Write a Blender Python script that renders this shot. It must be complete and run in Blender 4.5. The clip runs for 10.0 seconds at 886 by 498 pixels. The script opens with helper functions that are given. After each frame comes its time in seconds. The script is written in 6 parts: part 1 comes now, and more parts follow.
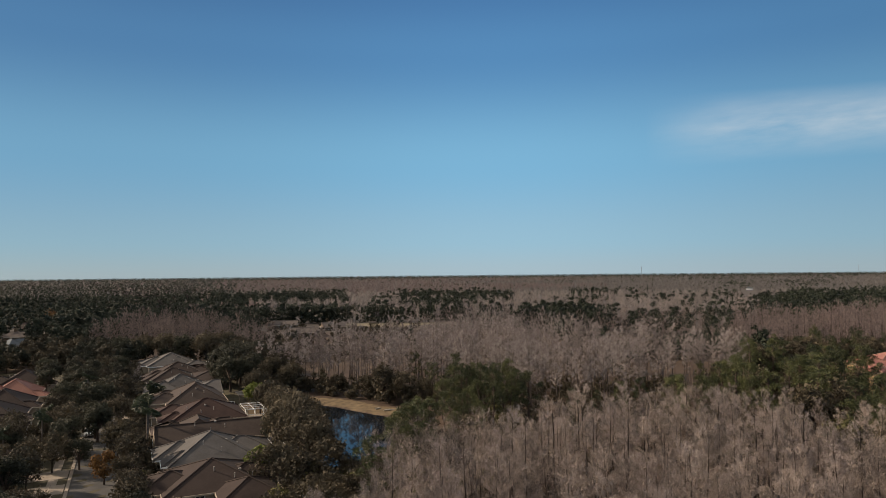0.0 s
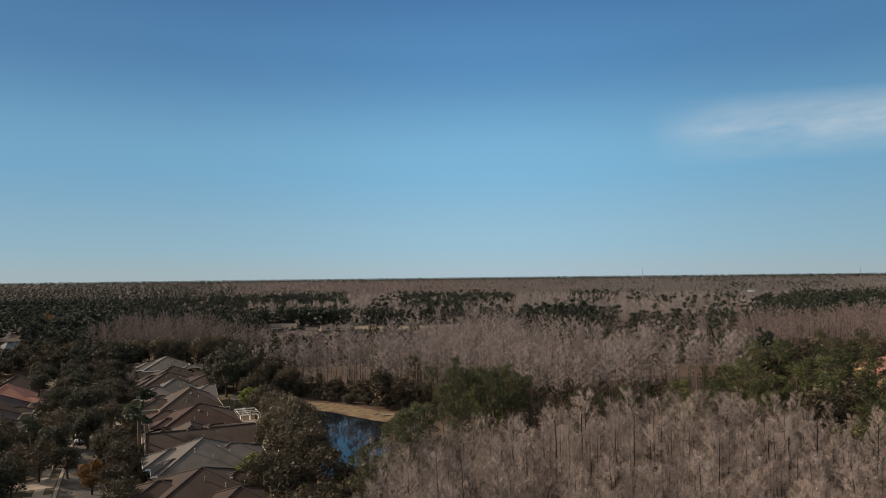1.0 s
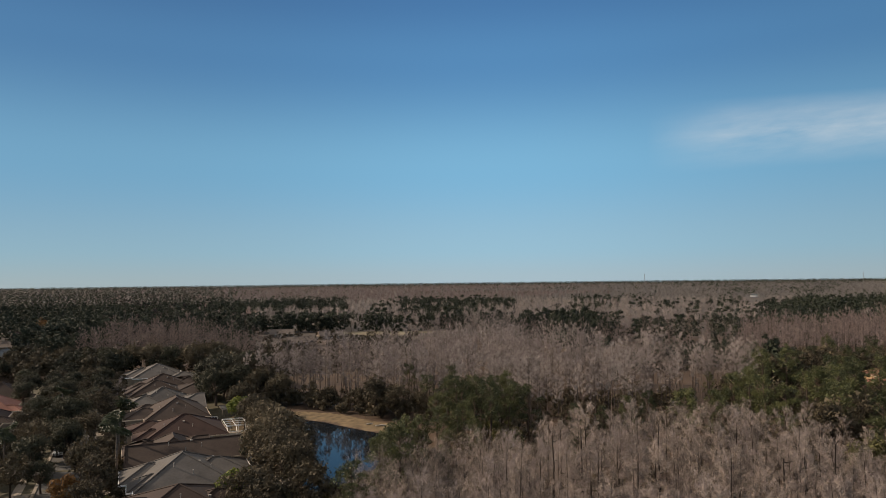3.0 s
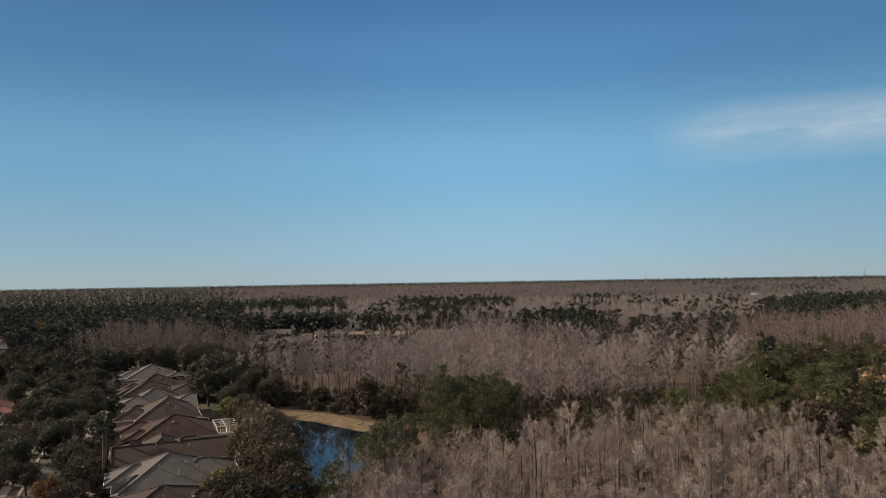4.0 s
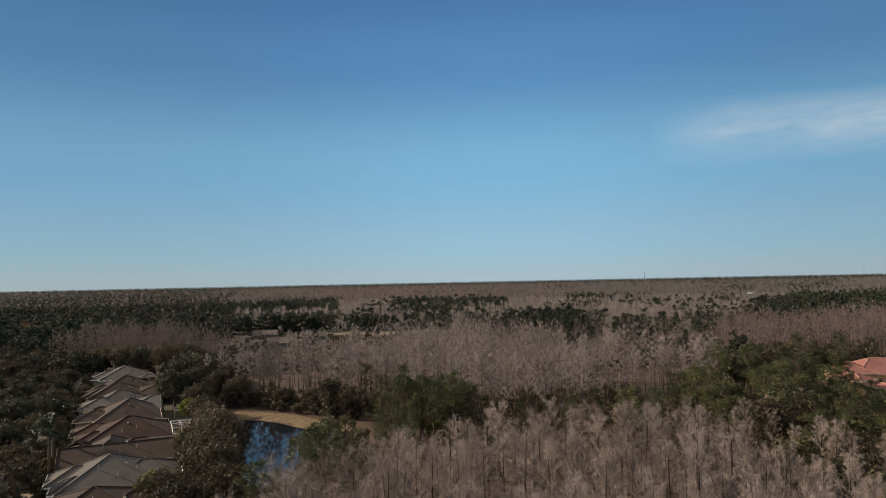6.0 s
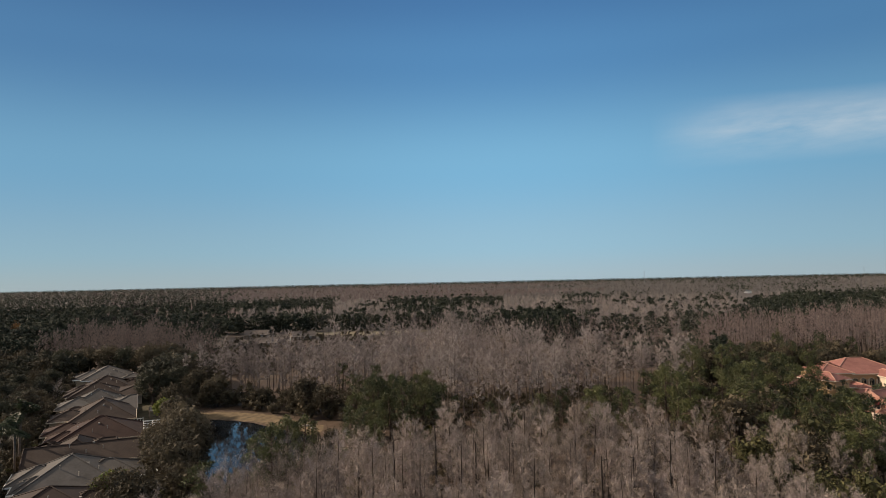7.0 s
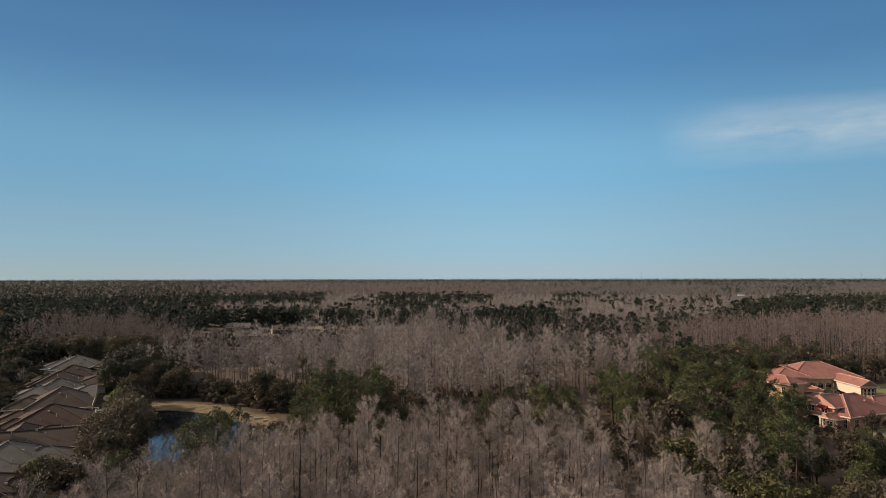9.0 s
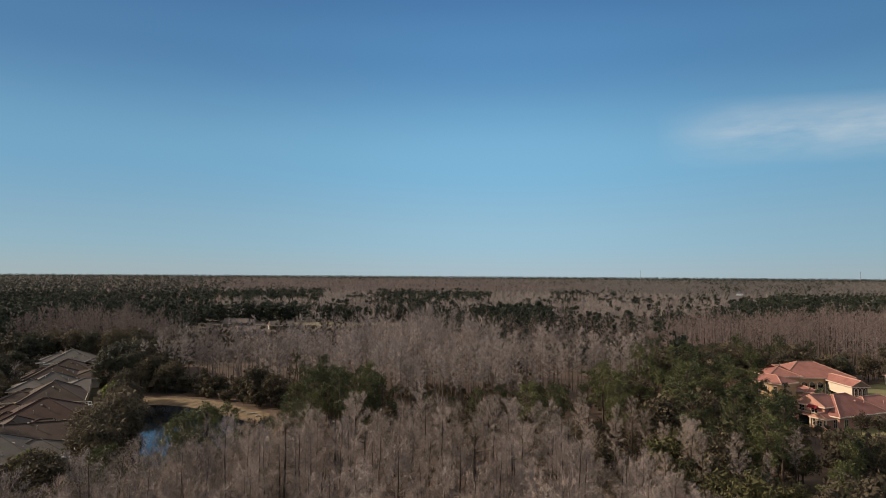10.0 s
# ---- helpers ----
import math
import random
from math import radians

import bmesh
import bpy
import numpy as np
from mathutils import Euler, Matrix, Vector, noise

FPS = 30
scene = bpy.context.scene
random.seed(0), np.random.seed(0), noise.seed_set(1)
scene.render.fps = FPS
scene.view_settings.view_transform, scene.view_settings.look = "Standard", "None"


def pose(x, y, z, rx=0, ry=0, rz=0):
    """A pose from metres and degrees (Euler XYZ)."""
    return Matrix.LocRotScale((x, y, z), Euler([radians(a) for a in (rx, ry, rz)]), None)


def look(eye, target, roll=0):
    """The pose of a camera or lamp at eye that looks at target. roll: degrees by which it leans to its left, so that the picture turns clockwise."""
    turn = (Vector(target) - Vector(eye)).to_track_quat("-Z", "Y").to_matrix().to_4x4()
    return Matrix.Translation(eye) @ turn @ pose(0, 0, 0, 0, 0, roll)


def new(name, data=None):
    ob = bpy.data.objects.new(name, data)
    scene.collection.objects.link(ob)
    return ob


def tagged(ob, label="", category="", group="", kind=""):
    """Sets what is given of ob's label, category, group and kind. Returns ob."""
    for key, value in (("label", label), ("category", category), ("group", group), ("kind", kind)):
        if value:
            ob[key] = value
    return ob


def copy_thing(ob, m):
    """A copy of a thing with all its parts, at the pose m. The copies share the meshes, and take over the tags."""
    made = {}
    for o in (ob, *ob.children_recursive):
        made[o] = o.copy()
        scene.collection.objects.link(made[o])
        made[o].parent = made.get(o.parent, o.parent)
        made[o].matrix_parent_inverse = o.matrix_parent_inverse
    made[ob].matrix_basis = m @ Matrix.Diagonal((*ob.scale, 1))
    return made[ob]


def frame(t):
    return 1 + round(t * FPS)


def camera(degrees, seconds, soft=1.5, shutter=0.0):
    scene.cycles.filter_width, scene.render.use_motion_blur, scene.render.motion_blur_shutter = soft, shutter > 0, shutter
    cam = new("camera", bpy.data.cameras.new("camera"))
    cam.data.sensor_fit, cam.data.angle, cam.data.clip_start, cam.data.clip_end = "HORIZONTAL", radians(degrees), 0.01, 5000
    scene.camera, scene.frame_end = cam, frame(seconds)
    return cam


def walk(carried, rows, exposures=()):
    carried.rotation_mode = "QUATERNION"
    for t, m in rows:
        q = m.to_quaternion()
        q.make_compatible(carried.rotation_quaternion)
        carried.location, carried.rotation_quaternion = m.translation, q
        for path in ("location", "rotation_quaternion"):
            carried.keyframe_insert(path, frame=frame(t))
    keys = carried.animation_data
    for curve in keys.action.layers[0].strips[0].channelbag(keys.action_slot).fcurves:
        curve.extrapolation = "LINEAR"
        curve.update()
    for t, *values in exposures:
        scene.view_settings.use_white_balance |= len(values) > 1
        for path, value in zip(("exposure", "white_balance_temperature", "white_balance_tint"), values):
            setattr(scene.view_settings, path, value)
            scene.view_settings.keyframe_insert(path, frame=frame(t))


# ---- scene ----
cam = camera(66.0, 10.0, soft=0.8)
METRES, EYE, TILT, LEAN, TURN = 40.0, 33.3, 2.05, 0.55, 0.0
ROWS = [
    (0.0, 0.0, 0.0, 0.0, 0.0, 0.0, -0.0),
    (0.5, 0.0041, 0.0362, -0.0015, 0.02, 0.12, 0.07),
    (1.0, 0.0092, 0.083, -0.0033, 0.05, 0.19, 0.14),
    (1.5, 0.0137, 0.1355, -0.0036, 0.11, 0.55, 0.15),
    (2.0, 0.0209, 0.1773, -0.0052, 0.14, 0.63, 0.17),
    (2.5, 0.0305, 0.2051, -0.0071, 0.18, 0.64, 0.07),
    (4.0, 0.1034, 0.2408, -0.0113, 0.29, 0.56, 0.41),
    (4.5, 0.151, 0.2451, -0.0126, 0.32, 0.57, 0.49),
    (5.0, 0.2084, 0.2471, -0.0137, 0.36, 0.57, 0.57),
    (5.5, 0.2741, 0.2476, -0.015, 0.38, 0.58, 0.6),
    (7.0, 0.5115, 0.2345, -0.0136, 0.54, 0.56, 0.71),
    (7.5, 0.5959, 0.2295, -0.0136, 0.56, 0.53, 0.55),
    (8.0, 0.6697, 0.2247, -0.0137, 0.57, 0.47, 0.17),
    (8.5, 0.7271, 0.2218, -0.015, 0.58, 0.41, -0.14),
    (9.0, 0.7684, 0.2182, -0.0154, 0.56, 0.3, -0.43),
    (9.5, 0.795, 0.2138, -0.0146, 0.57, 0.19, -0.68),
    (10.0, 0.8089, 0.2098, -0.0139, 0.57, 0.06, -0.89),
]
walk(cam, [(t, pose(0, 0, EYE, TILT, LEAN, TURN) @ pose(METRES * x, METRES * y, METRES * z, 90 + pitch, roll, yaw)) for t, x, y, z, yaw, pitch, roll in ROWS],
     exposures=[(0.0, 0.3, 7100.0, 10.0), (10.0, 0.3, 7100.0, 10.0)])

# ---- world, sun, exposure ----
SUN = Vector((-0.865, 0.20, 0.445)).normalized()
world = bpy.data.worlds.new("world")
scene.world = world
world.use_nodes = True
wn, wl = world.node_tree.nodes, world.node_tree.links
wn.clear()


def wmath(op, a, b=None, clamp=False):
    n = wn.new("ShaderNodeMath")
    n.operation, n.use_clamp = op, clamp
    for i, val in enumerate((a, b)):
        if val is None:
            continue
        if isinstance(val, (int, float)):
            n.inputs[i].default_value = val
        else:
            wl.new(val, n.inputs[i])
    return n.outputs[0]


sky = wn.new("ShaderNodeTexSky")
sky.sky_type, sky.sun_disc = "NISHITA", False
sky.sun_elevation = math.asin(SUN.z)
sky.sun_rotation = math.atan2(SUN.x, SUN.y)
sky.air_density, sky.dust_density, sky.ozone_density, sky.altitude = 0.8, 0.0, 4.0, 30
# a thin wisp of high cloud, by direction: u to the right, w up, on a plane ahead
direction = wn.new("ShaderNodeTexCoord")
split = wn.new("ShaderNodeSeparateXYZ")
wl.new(direction.outputs["Generated"], split.inputs[0])
ahead = wmath("MAXIMUM", split.outputs[1], 0.02)
cu = wmath("DIVIDE", split.outputs[0], ahead)
cw = wmath("SUBTRACT", wmath("DIVIDE", split.outputs[2], ahead), wmath("MULTIPLY", cu, 0.06))
join = wn.new("ShaderNodeCombineXYZ")
wl.new(wmath("MULTIPLY", cu, 5.0), join.inputs[0])
wl.new(wmath("MULTIPLY", wmath("SUBTRACT", cw, wmath("MULTIPLY", cu, 0.06)), 24.0), join.inputs[1])
wisp = wn.new("ShaderNodeTexNoise")
wisp.inputs["Scale"].default_value, wisp.inputs["Detail"].default_value = 1.0, 5.0
wisp.inputs["Roughness"].default_value = 0.6
wl.new(join.outputs[0], wisp.inputs["Vector"])


def bump01(x, centre, half):
    """1 at the centre, 0 at half and beyond."""
    return wmath("SUBTRACT", 1.0, wmath("DIVIDE", wmath("ABSOLUTE", wmath("SUBTRACT", x, centre)), half), True)


body_w = bump01(cw, 0.186, 0.056)
body_u = wmath("MULTIPLY", wmath("DIVIDE", wmath("SUBTRACT", cu, 0.30), 0.13, True), bump01(cu, 0.55, 0.75))
fibre = wmath("MULTIPLY", wmath("SUBTRACT", wisp.outputs[0], 0.18, True), 1.9, True)
cloud = wmath("MULTIPLY", wmath("MULTIPLY", wmath("POWER", body_w, 1.2), body_u), fibre)
cloud = wmath("MULTIPLY", wmath("MULTIPLY", cloud, 0.85), wmath("GREATER_THAN", split.outputs[1], 0.1))
veil = wn.new("ShaderNodeMix")  # the haze near the horizon and the deeper blue above, over the clear-air sky
veil.data_type = "RGBA"
veil.inputs[0].default_value = 0.85
haze = wn.new("ShaderNodeValToRGB")
haze.color_ramp.interpolation = "EASE"
for place, tone in ((0.0, (2.05, 3.15, 4.25)), (0.10, (1.78, 3.35, 4.75)), (0.32, (1.25, 3.22, 5.10)), (0.62, (0.54, 1.80, 3.72)), (0.80, (0.36, 1.28, 3.00)), (1.0, (0.18, 0.75, 1.9))):
    stop = haze.color_ramp.elements.new(place) if place > 0 else haze.color_ramp.elements[0]
    stop.position, stop.color = place, (*(c / 5 for c in tone), 1)
haze.color_ramp.elements.remove(haze.color_ramp.elements[-1])
wl.new(wmath("MULTIPLY", split.outputs[2], 2.0), haze.inputs[0])
deep = wn.new("ShaderNodeMix")
deep.data_type, deep.blend_type = "RGBA", "MULTIPLY"
deep.inputs[0].default_value = 1.0
wl.new(haze.outputs[0], deep.inputs[6])
side = wmath("SUBTRACT", split.outputs[0], 0.10)
glow = wmath("ADD", wmath("MULTIPLY", wmath("POWER", 2.718, wmath("MULTIPLY", wmath("MULTIPLY", side, side), -7.0)), 1.55), 4.0)
tint = wn.new("ShaderNodeCombineXYZ")
for i in range(3):
    wl.new(glow, tint.inputs[i])
wl.new(tint.outputs[0], deep.inputs[7])
wl.new(deep.outputs[2], veil.inputs[7])
mixer = wn.new("ShaderNodeMix")
mixer.data_type = "RGBA"
wl.new(cloud, mixer.inputs[0])
wl.new(sky.outputs[0], veil.inputs[6])
wl.new(veil.outputs[2], mixer.inputs[6])
mixer.inputs[7].default_value = (4.6, 5.2, 5.9, 1)
back = wn.new("ShaderNodeBackground")
back.inputs[1].default_value = 0.105
wl.new(mixer.outputs[2], back.inputs[0])
wout = wn.new("ShaderNodeOutputWorld")
wl.new(back.outputs[0], wout.inputs[0])

sun = new("sun", bpy.data.lights.new("sun", "SUN"))
sun.data.energy, sun.data.angle, sun.data.color = 5.0, radians(0.53), (1.0, 0.85, 0.70)
sun.matrix_world = look(SUN * 100, (0, 0, 0))


# ---- materials ----
def material(name, low, high, rough=0.85, scale=1.0, fine=9.0, bump=0.0, per_thing=0.0, per_island=0.0, leafy=0.0,
             metal=0.0, spec=0.3, stain=None, stain_at=0.6, stretch=(1, 1, 1)):
    """A surface that runs from low to high by noise at two scales; stain: a third colour in patches."""
    m = bpy.data.materials.new(name)
    m.use_nodes = True
    n, l = m.node_tree.nodes, m.node_tree.links
    n.clear()
    out = n.new("ShaderNodeOutputMaterial")
    bsdf = n.new("ShaderNodeBsdfPrincipled")
    bsdf.inputs["Roughness"].default_value = rough
    bsdf.inputs["Metallic"].default_value = metal
    bsdf.inputs["Specular IOR Level"].default_value = spec
    at = n.new("ShaderNodeTexCoord")
    mapping = n.new("ShaderNodeMapping")
    mapping.inputs["Scale"].default_value = stretch
    l.new(at.outputs["Object"], mapping.inputs[0])

    def noise_of(size, detail):
        t = n.new("ShaderNodeTexNoise")
        t.inputs["Scale"].default_value, t.inputs["Detail"].default_value = size, detail
        l.new(mapping.outputs[0], t.inputs["Vector"])
        return t.outputs[0]

    def calc(op, a, b):
        k = n.new("ShaderNodeMath")
        k.operation = op
        for i, val in enumerate((a, b)):
            if isinstance(val, (int, float)):
                k.inputs[i].default_value = val
            else:
                l.new(val, k.inputs[i])
        return k.outputs[0]

    broad, grain = noise_of(scale, 3.0), noise_of(fine, 2.0)
    amount = calc("ADD", calc("MULTIPLY", calc("SUBTRACT", broad, 0.5), 1.7), calc("MULTIPLY", calc("SUBTRACT", grain, 0.5), 1.0))
    if per_thing:
        info = n.new("ShaderNodeObjectInfo")
        amount = calc("ADD", amount, calc("MULTIPLY", calc("SUBTRACT", info.outputs["Random"], 0.5), per_thing))
    if per_island:
        geo = n.new("ShaderNodeNewGeometry")
        amount = calc("ADD", amount, calc("MULTIPLY", calc("SUBTRACT", geo.outputs["Random Per Island"], 0.5), per_island))
    ramp = n.new("ShaderNodeMix")
    ramp.data_type, ramp.clamp_factor = "RGBA", True
    l.new(calc("ADD", amount, 0.5), ramp.inputs[0])
    ramp.inputs[6].default_value, ramp.inputs[7].default_value = (*low, 1), (*high, 1)
    colour = ramp.outputs[2]
    if stain:
        patch = n.new("ShaderNodeMapRange")
        patch.inputs[1].default_value, patch.inputs[2].default_value = stain_at, stain_at + 0.12
        l.new(noise_of(scale * 0.63, 4.0), patch.inputs[0])
        over = n.new("ShaderNodeMix")
        over.data_type = "RGBA"
        l.new(patch.outputs[0], over.inputs[0])
        l.new(colour, over.inputs[6])
        over.inputs[7].default_value = (*stain, 1)
        colour = over.outputs[2]
    l.new(colour, bsdf.inputs["Base Color"])
    if bump:
        b = n.new("ShaderNodeBump")
        b.inputs["Strength"].default_value, b.inputs["Distance"].default_value = 0.8, bump
        l.new(grain, b.inputs["Height"])
        l.new(b.outputs[0], bsdf.inputs["Normal"])
    surface = bsdf.outputs[0]
    if leafy:
        thin, both = n.new("ShaderNodeBsdfTranslucent"), n.new("ShaderNodeMixShader")
        l.new(colour, thin.inputs[0])
        both.inputs[0].default_value = leafy
        l.new(surface, both.inputs[1])
        l.new(thin.outputs[0], both.inputs[2])
        surface = both.outputs[0]
    l.new(surface, out.inputs[0])
    return m


BARK = material("grey_cypress_bark", (0.026, 0.0190, 0.0150), (0.066, 0.0490, 0.0390), scale=0.6, fine=14, per_thing=0.4)
TWIG = material("bare_cypress_twigs", (0.1134, 0.0864, 0.0724), (0.400, 0.325, 0.282), scale=0.30, fine=2.5, per_thing=0.7, per_island=0.7)
TWIG_MAUVE = material("bare_cypress_twigs_mauve_grey", (0.1026, 0.0799, 0.0702), (0.350, 0.286, 0.258), scale=0.30, fine=2.5, per_thing=0.7, per_island=0.7)
TWIG_MID = material("bare_cypress_twigs_grey", (0.200, 0.165, 0.151), (0.400, 0.338, 0.309), scale=0.16, fine=0.7, per_island=0.2)
TWIG_RED = material("bare_twigs_reddish", (0.115, 0.085, 0.078), (0.235, 0.178, 0.165), scale=0.08, fine=0.5, per_island=0.4)
TWIG_LEFT = material("bare_cypress_twigs_mauve", (0.1188, 0.0880, 0.0774), (0.2420, 0.1804, 0.1610), scale=0.10, fine=0.5, per_island=0.4)
TWIG_DULL = material("bare_cypress_twigs_dull_mauve", (0.120, 0.095, 0.088), (0.285, 0.235, 0.220), scale=0.16, fine=0.7, per_island=0.4)
BARK_PALE = material("pale_cypress_bark", (0.062, 0.047, 0.040), (0.160, 0.125, 0.108), scale=0.3, fine=2)
BARK_PINE = material("pine_bark", (0.0402, 0.0272, 0.0206), (0.1071, 0.0723, 0.0545), scale=1.5, fine=8, per_thing=0.4)
NEEDLES = material("pine_needles", (0.0230, 0.0300, 0.0120), (0.1020, 0.1080, 0.0390), scale=0.35, fine=2.0, per_thing=0.9, per_island=0.8, leafy=0.12, rough=0.6)
OAK_LEAF = material("oak_leaves", (0.0200, 0.0205, 0.0135), (0.0580, 0.0560, 0.0340), scale=0.3, fine=1.6, per_thing=0.8, per_island=0.3, leafy=0.15, rough=0.8)
OAK_BROWN = material("thinning_brown_oak_leaves", (0.0405, 0.0333, 0.0213), (0.1110, 0.0885, 0.0555), scale=0.3, fine=1.6, per_thing=0.8, per_island=0.3, leafy=0.15)
ORANGE_LEAF = material("orange_autumn_leaves", (0.085, 0.043, 0.015), (0.20, 0.10, 0.032), scale=0.5, fine=2, per_thing=0.3, per_island=0.7, leafy=0.2)
SHRUB_LEAF = material("olive_shrub_leaves", (0.0495, 0.0548, 0.0183), (0.1736, 0.1515, 0.0548), scale=0.25, fine=1.6, per_thing=0.9, per_island=0.6, leafy=0.2)
BRIGHT_LEAF = material("bright_green_leaves", (0.0510, 0.0723, 0.0153), (0.1700, 0.1870, 0.0382), scale=0.4, fine=2, per_thing=0.5, per_island=0.6, leafy=0.25)
PALM_LEAF = material("palm_fronds", (0.0180, 0.0250, 0.0110), (0.0600, 0.0720, 0.0340), scale=0.5, fine=3, per_thing=0.5, per_island=0.5, leafy=0.2, rough=0.5)
PALM_BARK = material("palm_trunk_bark", (0.085, 0.068, 0.055), (0.19, 0.155, 0.13), scale=1, fine=8, bump=0.02, stretch=(1, 1, 4))
# bluish cast put into this green stands in for haze on far ridges
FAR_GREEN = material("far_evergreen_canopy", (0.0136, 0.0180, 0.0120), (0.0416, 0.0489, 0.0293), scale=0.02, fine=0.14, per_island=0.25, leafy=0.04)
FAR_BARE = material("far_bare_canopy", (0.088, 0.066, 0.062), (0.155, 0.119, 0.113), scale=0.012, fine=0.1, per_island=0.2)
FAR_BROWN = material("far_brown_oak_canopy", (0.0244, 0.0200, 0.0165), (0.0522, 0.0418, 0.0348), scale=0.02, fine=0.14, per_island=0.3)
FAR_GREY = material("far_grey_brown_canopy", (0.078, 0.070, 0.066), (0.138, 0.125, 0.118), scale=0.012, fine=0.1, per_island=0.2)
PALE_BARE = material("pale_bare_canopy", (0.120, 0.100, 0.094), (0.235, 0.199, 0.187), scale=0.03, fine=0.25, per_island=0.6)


# ---- geometry in arrays: cheap thin pieces by the thousand ----
def unit(a):
    return a / np.maximum(np.linalg.norm(a, axis=-1, keepdims=True), 1e-9)


def frames_of(d):
    """Two unit vectors across each direction."""
    ref = np.where(np.abs(d[:, 2:3]) > 0.9, np.array([[1.0, 0, 0]]), np.array([[0, 0, 1.0]]))
    a = unit(np.cross(d, ref))
    return a, np.cross(d, a)


def spikes(p, q, r):
    """Three-sided tapered spikes from p to q with radius r at the foot."""
    n = len(p)
    a, b = frames_of(unit(q - p))
    ring = [p + r[:, None] * (math.cos(k) * a + math.sin(k) * b) for k in (0, 2.0944, 4.1888)]
    verts = np.stack([*ring, q], 1).reshape(-1, 3)
    tris = np.array([[0, 1, 3], [1, 2, 3], [2, 0, 3]])[None] + 4 * np.arange(n)[:, None, None]
    return verts, tris.reshape(-1, 3)


def tubes(p, q, r, s, sides=5):
    """Open tapered tubes from p (radius r) to q (radius s)."""
    n = len(p)
    a, b = frames_of(unit(q - p))
    ang = np.arange(sides) * 2 * math.pi / sides
    lo = p[:, None] + r[:, None, None] * (np.cos(ang)[None, :, None] * a[:, None] + np.sin(ang)[None, :, None] * b[:, None])
    hi = q[:, None] + s[:, None, None] * (np.cos(ang)[None, :, None] * a[:, None] + np.sin(ang)[None, :, None] * b[:, None])
    verts = np.concatenate([lo, hi], 1).reshape(-1, 3)
    k = np.arange(sides)
    j = (k + 1) % sides
    one = np.concatenate([np.stack([k, j, j + sides], 1), np.stack([k, j + sides, k + sides], 1)])
    tris = one[None] + 2 * sides * np.arange(n)[:, None, None]
    return verts, tris.reshape(-1, 3)


def blades(c, d, length, width, rng):
    """Leaf triangles that grow from c along d."""
    n = len(c)
    side = unit(np.cross(d, rng.normal(size=(n, 3))))
    v = np.stack([c + side * width[:, None], c - side * width[:, None], c + d * length[:, None]], 1).reshape(-1, 3)
    return v, np.arange(3 * n).reshape(-1, 3)


def flakes(c, normal, size, rng):
    """Leaf triangles that lie across a normal."""
    a, b = frames_of(normal)
    turn = rng.uniform(0, 6.283, len(c))
    v = []
    for k in (0, 2.2, 4.1):
        v.append(c + size[:, None] * (np.cos(turn + k)[:, None] * a + np.sin(turn + k)[:, None] * b))
    return np.stack(v, 1).reshape(-1, 3), np.arange(3 * len(c)).reshape(-1, 3)


def joined(*pieces):
    verts, tris, base = [], [], 0
    for v, t in pieces:
        verts.append(v)
        tris.append(t + base)
        base += len(v)
    return np.concatenate(verts), np.concatenate(tris)


def mesh_of(name, piece, mat):
    v, t = piece
    me = bpy.data.meshes.new(name)
    me.vertices.add(len(v))
    me.vertices.foreach_set("co", np.ascontiguousarray(v, dtype=np.float32).ravel())
    me.loops.add(3 * len(t))
    me.loops.foreach_set("vertex_index", np.ascontiguousarray(t, dtype=np.int32).ravel())
    me.polygons.add(len(t))
    me.polygons.foreach_set("loop_start", np.arange(len(t), dtype=np.int32) * 3)
    me.update(calc_edges=True)
    me.materials.append(mat)
    return me


def scattered(templates, places, rng, lean=2.0):
    """Many copies of light templates in one piece. places: rows of x, y, z, scale."""
    out = []
    for x, y, z, s in places:
        v, t = templates[rng.integers(len(templates))]
        a = rng.uniform(0, 6.283)
        w = s * rng.uniform(0.88, 1.12)
        c, d = math.cos(a), math.sin(a)
        turn = np.array([[c * w, -d * w, 0], [d * w, c * w, 0], [rng.normal() * 0.01 * lean, rng.normal() * 0.01 * lean, s]])
        out.append((v @ turn.T + np.array([x, y, z]), t))
    return joined(*out)


